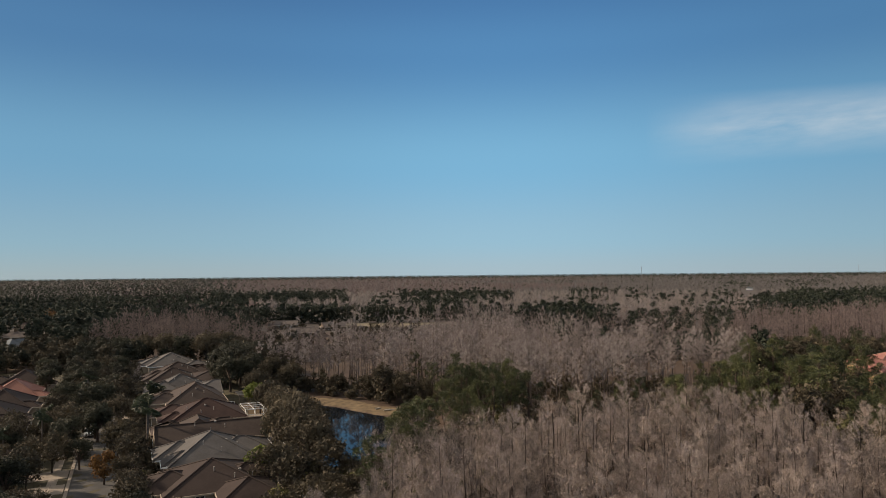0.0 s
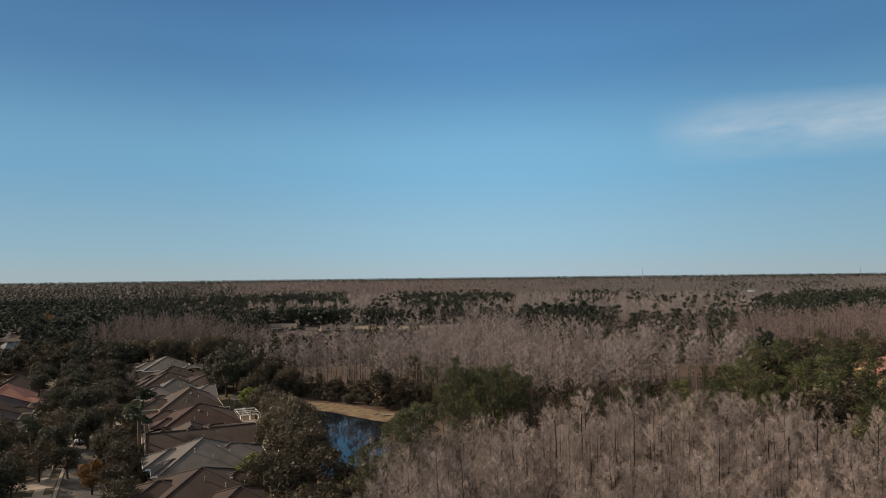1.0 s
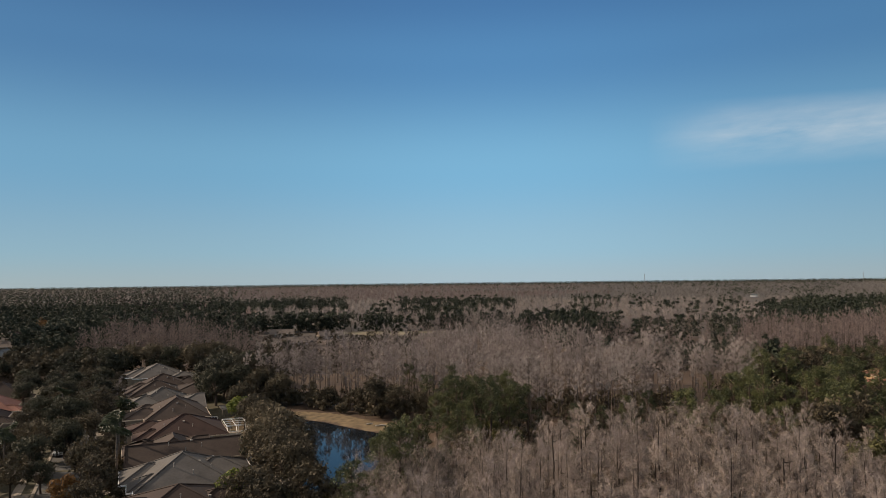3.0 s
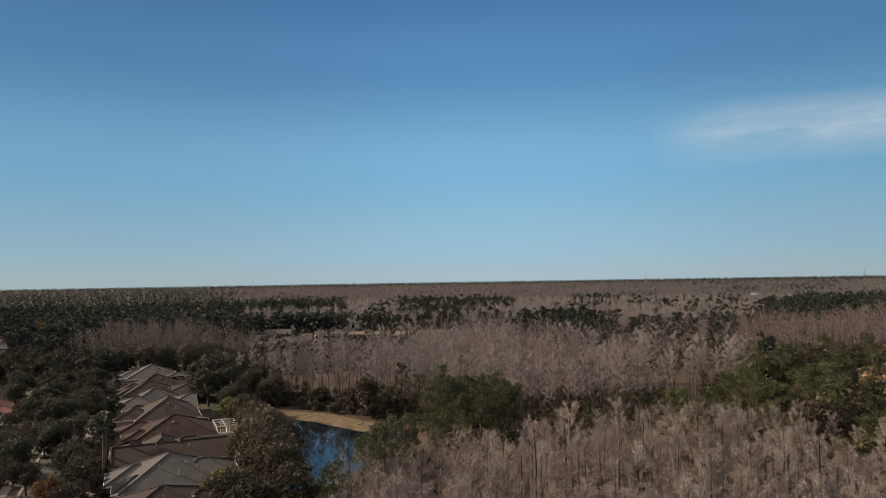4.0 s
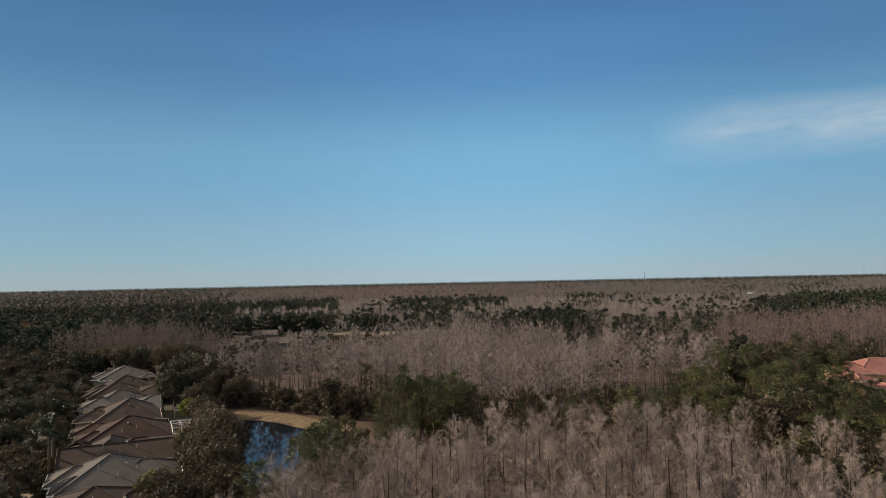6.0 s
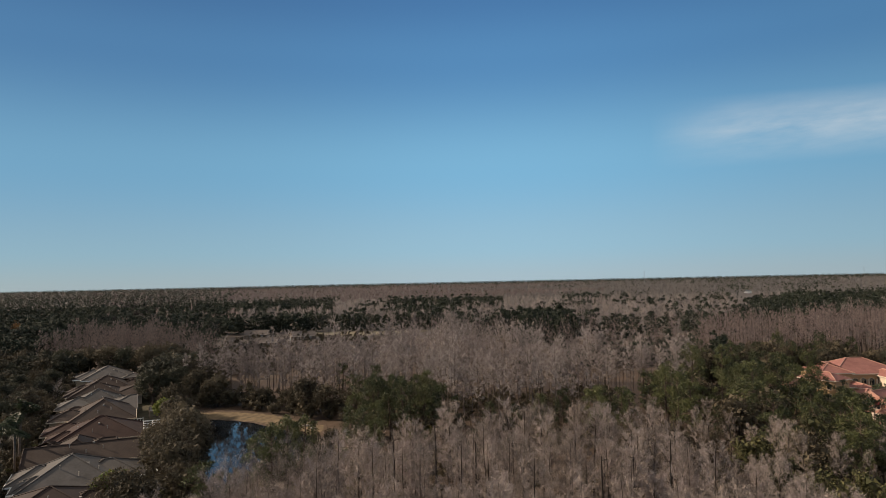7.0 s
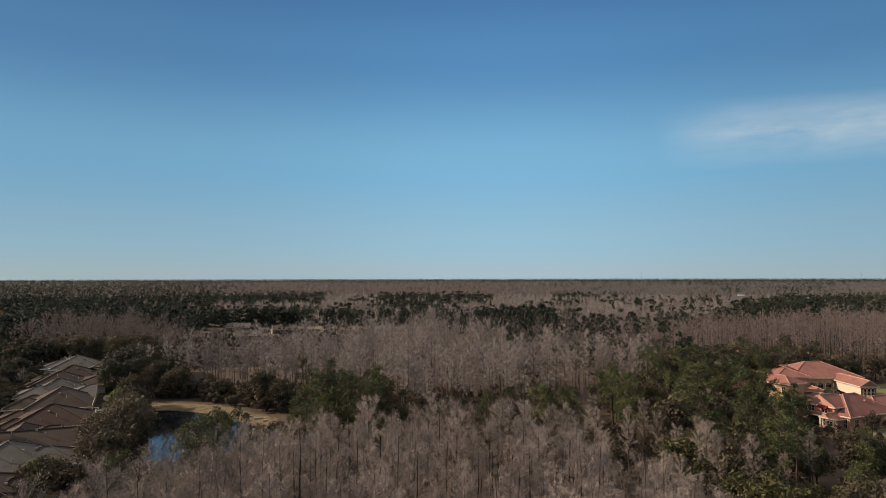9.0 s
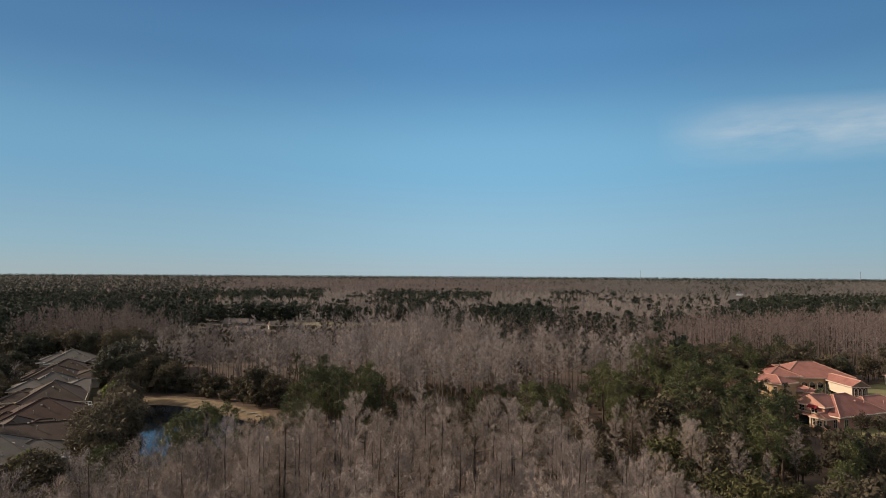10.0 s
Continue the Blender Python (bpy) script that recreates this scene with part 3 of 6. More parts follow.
SALMON = material("salmon_tile_roof", (0.1981, 0.0827, 0.0608), (0.2862, 0.1313, 0.0973), rough=0.8, scale=0.5, fine=4.0, bump=0.03, stain=(0.25, 0.13, 0.10), stain_at=0.6)
STUCCO = material("beige_stucco", (0.3296, 0.2720, 0.2122), (0.4285, 0.3600, 0.2829), scale=0.5, fine=8, bump=0.004)
STUCCO_PINK = material("pink_stucco", (0.3871, 0.1899, 0.1407), (0.4712, 0.2492, 0.1901), scale=0.5, fine=8, bump=0.004)
STUCCO_YELLOW = material("ochre_yellow_stucco", (0.3980, 0.2550, 0.1335), (0.4856, 0.3246, 0.1860), scale=0.5, fine=8, bump=0.004)
CREAM = material("cream_painted_trim", (0.4912, 0.4042, 0.3144), (0.5790, 0.4902, 0.3909), scale=1, fine=8)
WHITE = material("white_painted_metal", (0.70, 0.70, 0.69), (0.82, 0.82, 0.81), rough=0.5, scale=1, fine=6)
DARK = material("dark_stained_wood", (0.035, 0.025, 0.02), (0.075, 0.055, 0.045), scale=1, fine=6)
MAST = material("galvanised_mast_steel", (0.20, 0.21, 0.22), (0.30, 0.31, 0.32), rough=0.5, metal=0.4, scale=1, fine=5)
STONE = material("brown_stone_veneer", (0.115, 0.082, 0.060), (0.21, 0.155, 0.115), scale=0.9, fine=5, bump=0.02)
RED_CLOTH = material("dark_red_awning_cloth", (0.1210, 0.0072, 0.0132), (0.1760, 0.0132, 0.0210), scale=1, fine=8)
SCREEN = material("dark_insect_screen", (0.025, 0.025, 0.025), (0.045, 0.045, 0.045), scale=0.6, fine=6)
ASPHALT = material("worn_asphalt", (0.0482, 0.0450, 0.0434), (0.0876, 0.0816, 0.0768), scale=0.25, fine=4, bump=0.01, stain=(0.045, 0.043, 0.042))
CONCRETE = material("pale_concrete", (0.2214, 0.1837, 0.1464), (0.3126, 0.2602, 0.2113), scale=0.3, fine=3, bump=0.006, stain=(0.34, 0.32, 0.29))
VENT = material("weathered_roof_vents", (0.22, 0.20, 0.18), (0.36, 0.33, 0.30), scale=1, fine=5)
GLASS = bpy.data.materials.new("window_glass")
GLASS.use_nodes = True
gbs = GLASS.node_tree.nodes["Principled BSDF"]
gbs.inputs["Base Color"].default_value = (0.02, 0.025, 0.03, 1)
gbs.inputs["Roughness"].default_value, gbs.inputs["IOR"].default_value = 0.06, 1.5
PAINT_WHITE = material("white_car_paint", (0.62, 0.63, 0.64), (0.70, 0.71, 0.72), rough=0.25, scale=1, fine=3, spec=0.6)
PAINT_SILVER = material("silver_car_paint", (0.32, 0.33, 0.35), (0.38, 0.39, 0.41), rough=0.25, scale=1, fine=3, spec=0.6)
RUBBER = material("black_rubber", (0.015, 0.015, 0.015), (0.03, 0.03, 0.03), scale=2, fine=9)


def box(bm, x0, x1, y0, y1, z0, z1):
    v = [bm.verts.new((x, y, z)) for z in (z0, z1) for x, y in ((x0, y0), (x1, y0), (x1, y1), (x0, y1))]
    for f in ((3, 2, 1, 0), (4, 5, 6, 7), (0, 1, 5, 4), (1, 2, 6, 5), (2, 3, 7, 6), (3, 0, 4, 7)):
        bm.faces.new([v[i] for i in f])
    return v


def a_box(*sizes):
    bm = bmesh.new()
    box(bm, *sizes)
    return bm


def rod(bm, a, b, r, sides=6):
    a, b = Vector(a), Vector(b)
    turn = (b - a).to_track_quat("Z", "Y").to_matrix().to_4x4()
    bmesh.ops.create_cone(bm, cap_ends=True, segments=sides, radius1=r, radius2=r, depth=(b - a).length, matrix=Matrix.Translation((a + b) / 2) @ turn)


def roof_points(x0, x1, y0, y1, ze, slope, axis, g0, g1):
    """Eave corners and the two ends of the ridge."""
    if axis == "x":
        half = (y1 - y0) / 2
        ym, zr = (y0 + y1) / 2, ze + half * slope
        ends = [(x0 if g0 else x0 + half, ym, zr), (x1 if g1 else x1 - half, ym, zr)]
    else:
        half = (x1 - x0) / 2
        xm, zr = (x0 + x1) / 2, ze + half * slope
        ends = [(xm, y0 if g0 else y0 + half, zr), (xm, y1 if g1 else y1 - half, zr)]
    return [(x0, y0, ze), (x1, y0, ze), (x1, y1, ze), (x0, y1, ze)], ends


def roof_section(parent, spec, mat, trim, edge, wall):
    """A hipped or gabled roof with eave board, ridge caps and, at gables, the wall below."""
    x0, x1, y0, y1, ze, slope, axis, g0, g1 = spec
    corners, (ra, rb) = roof_points(*spec)
    bm = bmesh.new()
    lo = [bm.verts.new((x, y, z - 0.06)) for x, y, z in corners]
    up = [bm.verts.new(c) for c in corners]
    a, b = bm.verts.new(ra), bm.verts.new(rb)
    bm.faces.new(lo[::-1])
    for i in range(4):
        j = (i + 1) % 4
        bm.faces.new((lo[i], lo[j], up[j], up[i]))
    if axis == "x":
        bm.faces.new((up[0], up[1], b, a))
        bm.faces.new((up[2], up[3], a, b))
        bm.faces.new((up[3], up[0], a))
        bm.faces.new((up[1], up[2], b))
        links = [(3, ra, g0), (0, ra, g0), (1, rb, g1), (2, rb, g1)]
    else:
        bm.faces.new((up[1], up[2], b, a))
        bm.faces.new((up[3], up[0], a, b))
        bm.faces.new((up[0], up[1], a))
        bm.faces.new((up[2], up[3], b))
        links = [(0, ra, g0), (1, ra, g0), (2, rb, g1), (3, rb, g1)]
    roof = part("roof", bm, mat, parent)
    bm = bmesh.new()
    lift = Vector((0, 0, 0.03))
    rod(bm, Vector(ra) + lift, Vector(rb) + lift, 0.13, 5)
    for c, r, _ in links:
        rod(bm, Vector(corners[c]) + lift, Vector(r) + lift, 0.12, 5)
    part("ridge_cap", bm, edge, roof)
    bm = bmesh.new()
    t = 0.09
    for fx0, fx1, fy0, fy1 in ((x0 - t, x1 + t, y0 - t, y0 - 0.004), (x0 - t, x1 + t, y1 + 0.004, y1 + t), (x0 - t, x0 - 0.004, y0, y1), (x1 + 0.004, x1 + t, y0, y1)):
        box(bm, fx0, fx1, fy0, fy1, ze - 0.22, ze + 0.02)
    part("fascia", bm, trim, roof)
    for on, end, is_x in ((g0, 0, axis == "x"), (g1, 1, axis == "x")):
        if on:
            bm = bmesh.new()
            d = 0.02 if end else -0.02
            c = ((corners[1], corners[2], rb) if end else (corners[3], corners[0], ra)) if is_x else ((corners[2], corners[3], rb) if end else (corners[0], corners[1], ra))
            vs = [bm.verts.new(Vector(q) + (Vector((d, 0, 0)) if is_x else Vector((0, d, 0)))) for q in c]
            vs2 = [bm.verts.new(Vector(q) + (Vector((d * 3, 0, 0)) if is_x else Vector((0, d * 3, 0)))) for q in c]
            for v in vs + vs2:
                v.co.z -= 0.10
            bm.faces.new(vs)
            bm.faces.new(vs2[::-1])
            for i in range(3):
                bm.faces.new((vs[i], vs2[i], vs2[(i + 1) % 3], vs[(i + 1) % 3]))
            bmesh.ops.recalc_face_normals(bm, faces=bm.faces[:])
            part("gable_wall", bm, wall, parent)
    return roof


def roof_height(spec, x, y):
    x0, x1, y0, y1, ze, slope, axis, g0, g1 = spec
    d = [y - y0, y1 - y] if axis == "x" else [x - x0, x1 - x]
    if axis == "x":
        d += ([] if g0 else [x - x0]) + ([] if g1 else [x1 - x])
    else:
        d += ([] if g0 else [y - y0]) + ([] if g1 else [y1 - y])
    return ze + slope * min(d)


def window(parent, side, u, z, w, h, at, frame_mat=None, arch=False):
    """A framed window in a wall. side: the wall's outward way, 'x-', 'x+', 'y-' or 'y+'; at: the wall's place; u: along it."""
    frame_mat = frame_mat or WHITE
    sign = -1 if side[1] == "-" else 1
    def place(bm, u0, u1, z0, z1, d0, d1):
        a, b = sorted((at + sign * d0, at + sign * d1))
        if side[0] == "x":
            box(bm, a, b, u0, u1, z0, z1)
        else:
            box(bm, u0, u1, a, b, z0, z1)
    bm = bmesh.new()
    place(bm, u - w / 2, u + w / 2, z, z + h, 0.012, 0.03)
    if arch:
        turn = pose(0, 0, 0, 0, 90, 0) if side[0] == "x" else pose(0, 0, 0, 90, 0, 0)
        mid = Vector((at + sign * 0.02, u, z + h) if side[0] == "x" else (u, at + sign * 0.02, z + h))
        bmesh.ops.create_cone(bm, cap_ends=True, segments=20, radius1=w / 2, radius2=w / 2, depth=0.02, matrix=Matrix.Translation(mid) @ turn)
    pane = part("window", bm, GLASS, parent)
    bm = bmesh.new()
    t = 0.13
    for u0, u1, z0, z1 in ((u - w / 2 - t, u - w / 2, z - t, z + h + t), (u + w / 2, u + w / 2 + t, z - t, z + h + t), (u - w / 2, u + w / 2, z - t, z)) + (() if arch else ((u - w / 2, u + w / 2, z + h, z + h + t),)):
        place(bm, u0, u1, z0, z1, 0.01, 0.09)
    place(bm, u - 0.03, u + 0.03, z, z + h, 0.032, 0.06)
    place(bm, u - w / 2, u + w / 2, z + h * 0.5 - 0.03, z + h * 0.5 + 0.03, 0.032, 0.06)
    if arch:
        k = 10
        for i in range(k):
            a0, a1 = math.pi * i / k, math.pi * (i + 1) / k
            r = w / 2 + t / 2
            q = [Vector((at + sign * 0.05, u + r * math.cos(a), z + h + r * math.sin(a)) if side[0] == "x" else (u + r * math.cos(a), at + sign * 0.05, z + h + r * math.sin(a))) for a in (a0, a1)]
            rod(bm, q[0], q[1], t / 2, 5)
    part("window_frame", bm, frame_mat, pane)
    return pane


def panel_door(parent, side, u, w, h, at, mat, name="garage_door", rows=4):
    sign = -1 if side[1] == "-" else 1
    bm = bmesh.new()
    for r in range(rows):
        a, b = sorted((at + sign * 0.015, at + sign * 0.07))
        z0, z1 = 0.03 + r * h / rows, (r + 1) * h / rows - 0.03
        if side[0] == "x":
            box(bm, a, b, u - w / 2, u + w / 2, z0, z1)
        else:
            box(bm, u - w / 2, u + w / 2, a, b, z0, z1)
    return part(name, bm, mat, parent)


def vents(roof, spec, places, mat):
    for x, y, kind in places:
        z = roof_height(spec, x, y)
        bm = bmesh.new()
        if kind == "pipe":
            rod(bm, (x, y, z - 0.1), (x, y, z + 0.55), 0.07, 8)
            rod(bm, (x, y, z + 0.55), (x, y, z + 0.66), 0.11, 8)
        elif kind == "hood":
            box(bm, x - 0.2, x + 0.2, y - 0.2, y + 0.2, z - 0.2, z + 0.2)
        else:
            box(bm, x - 0.8, x + 0.8, y - 0.45, y + 0.45, z - 0.3, z + 0.14)
        part("skylight" if kind == "light" else "roof_vent", bm, mat, roof, "white roof light" if kind == "light" else "")


HOUSE_TYPES = {
    # main block first; x towards the pond, y along the street
    "peak": [(-6.9, 6.1, -7.8, 7.8, 2.6, 0.58, "y", 0, 0), (0.8, 12.0, -4.9, 4.9, 2.6, 0.46, "x", 0, 0), (-8.8, -1.0, 2.0, 6.9, 2.55, 0.48, "x", 0, 0)],
    "long": [(-7.8, 12.6, -8.0, 4.6, 2.6, 0.44, "x", 1, 1), (-3.6, 3.2, -5.3, 6.9, 3.6, 0.60, "y", 0, 0), (1.0, 6.0, -1.1, 6.7, 3.4, 0.40, "x", 0, 1), (-8.8, -2.0, -5.6, -0.5, 2.5, 0.48, "x", 0, 0)],
    "gable": [(-6.7, 5.5, -7.5, 7.3, 2.6, 0.62, "y", 0, 0), (-0.6, 11.8, -1.5, 6.9, 2.6, 0.78, "x", 0, 1), (-8.8, -1.5, 2.2, 7.1, 2.5, 0.48, "x", 0, 0)],
    "cross": [(-7.4, 5.4, -8.4, 6.4, 2.6, 0.60, "y", 0, 0), (0.4, 11.8, -5.6, 4.0, 2.6, 0.55, "x", 0, 0), (-9.0, 1.0, -4.0, 6.3, 2.55, 0.44, "x", 0, 0)],
    # the row beside the pond, nearest first; y from the middle of each plot
    "four_hips": [(-8.5, 6.0, -7.2, 7.2, 2.6, 0.42, "x", 0, 0), (-12.0, -2.0, -4.7, 4.8, 2.55, 0.40, "x", 0, 0), (-1.0, 10.0, -5.2, 3.8, 2.6, 0.43, "x", 0, 0), (-1.5, 7.5, -12.7, -3.7, 2.55, 0.43, "x", 0, 0)],
    "twin_hips": [(-7.0, 7.5, -7.4, 8.0, 2.6, 0.50, "y", 0, 0), (-9.0, 0.0, -1.4, 7.2, 2.55, 0.44, "x", 0, 0), (-7.9, -1.0, -6.0, 0.6, 2.5, 0.46, "x", 0, 0), (0.0, 11.0, -3.8, 6.0, 2.6, 0.42, "x", 0, 0)],
    "long_gable": [(-8.3, 12.4, -5.5, 5.0, 2.6, 0.46, "x", 1, 1), (-5.2, 4.8, -3.4, 11.0, 2.6, 0.56, "y", 0, 0), (0.0, 6.2, 1.0, 8.6, 3.3, 0.34, "x", 0, 1), (-8.8, -1.0, 2.4, 11.6, 2.5, 0.42, "x", 0, 0)],
    "broad_hip": [(-5.0, 11.0, -7.6, 7.6, 2.6, 0.45, "x", 0, 0), (-8.5, 1.0, 1.2, 10.2, 2.55, 0.36, "x", 0, 0), (-7.2, 0.0, -5.8, 1.6, 2.5, 0.40, "x", 0, 0)],
    "steep_hip": [(-4.6, 9.6, -8.6, 8.8, 2.6, 0.53, "y", 0, 0), (-9.0, 0.0, -5.0, 3.4, 2.55, 0.42, "x", 0, 0), (-7.4, 0.0, 3.2, 9.6, 2.5, 0.44, "x", 0, 0)],
    "hip_and_gable": [(-6.2, 6.8, -4.2, 9.4, 2.6, 0.52, "y", 0, 0), (1.0, 9.9, -14.0, 0.4, 2.6, 0.34, "x", 0, 1), (-9.2, 1.0, -6.5, 4.6, 2.55, 0.42, "x", 0, 0)],
    "hip_and_low_wing": [(-8.0, 6.6, -7.0, 7.0, 2.6, 0.48, "x", 0, 0), (2.0, 11.5, -8.0, 8.2, 2.55, 0.25, "x", 0, 1), (-9.2, 0.0, -2.0, 7.4, 2.5, 0.42, "x", 0, 0)],
    "hip_and_wing": [(-6.0, 9.0, -7.0, 7.5, 2.6, 0.47, "x", 0, 0), (3.0, 13.0, -3.5, 9.5, 2.55, 0.30, "x", 0, 0), (-9.2, 0.0, -9.2, -0.6, 2.5, 0.42, "x", 0, 0)],
    "long_front": [(-7.0, 8.5, -8.4, 9.2, 2.6, 0.47, "y", 0, 0), (-10.0, 2.0, -4.0, 9.0, 2.55, 0.38, "x", 0, 0), (4.0, 13.0, -13.0, -4.6, 2.5, 0.36, "x", 0, 0)],
}


def house(kind, at, roof_mat, label, group, wall=None, edge=None, trim=None, name="house"):
    wall, trim = wall or STUCCO, trim or CREAM
    h = thing(name, label, "house", group, at=at)
    blocks = HOUSE_TYPES[kind]
    for i, spec in enumerate(blocks):
        x0, x1, y0, y1, ze = spec[:5]
        lift = 0.011 * i
        spec = (x0, x1, y0, y1, ze + lift, *spec[5:])
        wz = ze - 0.07
        bm = a_box(x0 + 0.5, x1 - 0.5, y0 + 0.5, y1 - 0.5, -0.3, wz + lift)
        body = part("wall", bm, wall, h)
        roof = roof_section(h, spec, roof_mat, trim, edge or roof_mat, wall)
        if i == 0:
            vents(roof, spec, [(1.5, y0 + 2.6, "pipe"), (-1.2, y0 + 4.4, "pipe"), (4.2, y0 + 3.4, "pipe"), (2.6, y0 + 5.2, "hood"), (5.5, y1 - 2.0, "hood")], VENT)
            for yy in (y0 + 3, (y0 + y1) / 2, y1 - 3):
                window(body, "x+", yy, 0.9, 1.5, 1.3, x1 - 0.5)
            for xx in (x0 + 5, x0 + 10, x0 + 15):
                window(body, "y-", xx, 0.9, 1.1, 1.3, y0 + 0.5)
        elif x0 < -7.9:
            if i % 2:
                panel_door(body, "x-", (y0 + y1) / 2, min(4.6, y1 - y0 - 1.6), 2.2, x0 + 0.5, WHITE)
            else:
                window(body, "x-", (y0 + y1) / 2, 0.8, 1.6, 1.4, x0 + 0.5)
    return h


def at_street(s, p, turn=0.0):
    x, y = plan(s, p)
    return pose(x, y, 0, 0, 0, STREET_ANGLE + turn)


ROW = "single-storey houses in a row along the street"
for kind, place, mat, trim, edge, label in (
        ("four_hips", -15.8, ROOF_BROWN, STUCCO, ROOF_TAN, "single-storey stucco house with a brown shingle roof of many hips"),
        ("twin_hips", 0.3, ROOF_GREY, WHITE, None, "single-storey stucco house with a grey shingle hip roof"),
        ("long_gable", 14.8, ROOF_TAN, STUCCO, ROOF_TAN, "single-storey stucco house with a long brown shingle gable roof"),
        ("broad_hip", 35.9, ROOF_MAROON, STUCCO, None, "single-storey stucco house with a maroon shingle hip roof"),
        ("steep_hip", 58.4, ROOF_TAN, CREAM, None, "single-storey stucco house with a steep tan shingle roof"),
        ("hip_and_gable", 76.6, ROOF_GREY, STUCCO, None, "single-storey stucco house with a weathered grey shingle roof"),
        ("hip_and_low_wing", 94.0, ROOF_BROWN, STUCCO, ROOF_TAN, "single-storey stucco house with a brown shingle roof"),
        ("hip_and_wing", 107.6, ROOF_BROWN, STUCCO, None, "single-storey stucco house with a dark brown shingle roof"),
        ("long_front", 135.0, ROOF_GREY, WHITE, None, "single-storey stucco house with a pale grey shingle hip roof")):
    house(kind, at_street(place, 0.0), mat, label, ROW, trim=trim, edge=edge)
LEFT_ROW = "houses across the street"
for s, mat, kind, label in ((6, ROOF_BROWN, "peak", "stucco house with a brown shingle hip roof across the street"), (22, ROOF_TAN, "gable", "stucco house with a tan shingle roof across the street"),
                            (38, ROOF_BROWN, "long", "stucco house with a dark brown shingle roof across the street"), (54, ROOF_TAN, "peak", "stucco house with a grey-brown shingle roof across the street"),
                            (70, ROOF_BROWN, "peak", "stucco house with a weathered brown shingle roof"), (87, SALMON, "gable", "stucco house with a bright salmon tile roof"),
                            (108, ROOF_BROWN, "peak", "stucco house with a brown shingle roof among oaks"), (-12, ROOF_TAN, "cross", "stucco house with a tan shingle roof under trees")):
    house(kind, at_street(s, -40.4, 180), mat, label, LEFT_ROW)
FAR_ROW = "houses far off among the trees"
FAR_HOUSES = ((-77, 371, 10, ROOF_FADED, "long", "house with a broad faded tan shingle roof behind the cypresses"), (-100, 428, 8, ROOF_FADED, "long", "house with a tan shingle roof far among the trees"),
              (-194, 308, 60, ROOF_PALE, "gable", "house with a pale blue-grey metal roof"), (-224, 360, 20, ROOF_FADED, "long", "house with a faded tan roof among oaks"),
              (-184, 384, -15, ROOF_FADED, "long", "house with a faded pinkish-tan roof beside the bare stand"), (-256, 420, 0, ROOF_BROWN, "gable", "house with a brown shingle roof far among oaks"),
              (-68, 410, 24, ROOF_FADED, "long", "house with a tan gable roof behind the cypresses"))
for x, y, turn, mat, kind, label in FAR_HOUSES:
    house(kind, pose(x, y, 0, 0, 0, turn) @ Matrix.Diagonal((0.7, 0.7, 0.9, 1)), mat, label, FAR_ROW, wall=STONE)
house("peak", pose(505, 1128, 1.5, 0, 0, -25) @ Matrix.Diagonal((0.55, 0.55, 0.9, 1)), ROOF_PALE, "white-walled house far off in a clearing", "", wall=WHITE)


def pool_cage(s, p, lx, ly, height, label, dark=False):
    """A screened pool enclosure: white frame with a mansard top."""
    c = thing("pool_enclosure", label, "pool enclosure", "pool enclosures", at=at_street(s, p))
    def beam(a, b, r=0.055):
        bm = bmesh.new()
        rod(bm, a, b, r, 4)
        part("beam", bm, DARK if dark else WHITE, c)
    inset, low = 1.3, height - 0.9
    xs, ys = np.linspace(0, lx, 4), np.linspace(0, ly, 6)
    for y in ys:
        yy = min(max(y, inset), ly - inset)
        beam((lx, y, 0), (lx, y, low))
        beam((lx, y, low), (lx - inset, yy, height))
        beam((lx - inset, yy, height), (0, yy, height))
    for x in xs[:-1]:
        for y, yy in ((0, inset), (ly, ly - inset)):
            beam((x, y, 0), (x, y, low))
            beam((x, y, low), (x, yy, height))
    for y in (0, ly):
        beam((0, y, low), (lx, y, low))
    beam((lx, 0, low), (lx, ly, low))
    for x in (0, lx * 0.33, lx - inset):
        beam((x, inset, height), (x, ly - inset, height))
    bm = bmesh.new()
    if dark:
        box(bm, 0.05, lx - inset, inset, ly - inset, height - 0.05, height - 0.02)
        part("screen_roof", bm, SCREEN, c, "dark screen roof")
    else:
        box(bm, -0.2, lx + 0.2, -0.2, ly + 0.2, 0.0, 0.06)
        part("pool_deck", bm, CONCRETE, c, "pale concrete deck")


pool_cage(31.0, 11.0, 5.6, 11.0, 3.3, "white-framed pool enclosure behind a maroon-roofed house")
pool_cage(14.5, 13.2, 4.6, 9.0, 3.0, "white-framed pool enclosure behind a long brown roof")
pool_cage(-3.0, 12.8, 4.0, 8.0, 3.0, "white-framed pool enclosure behind a grey roof")
pool_cage(51.0, 12.4, 5.4, 10.0, 3.2, "dark-screened pool enclosure behind a tan roof", dark=True)
pool_cage(129.0, 11.8, 3.6, 6.0, 2.5, "white-framed pool enclosure behind a pale grey roof")


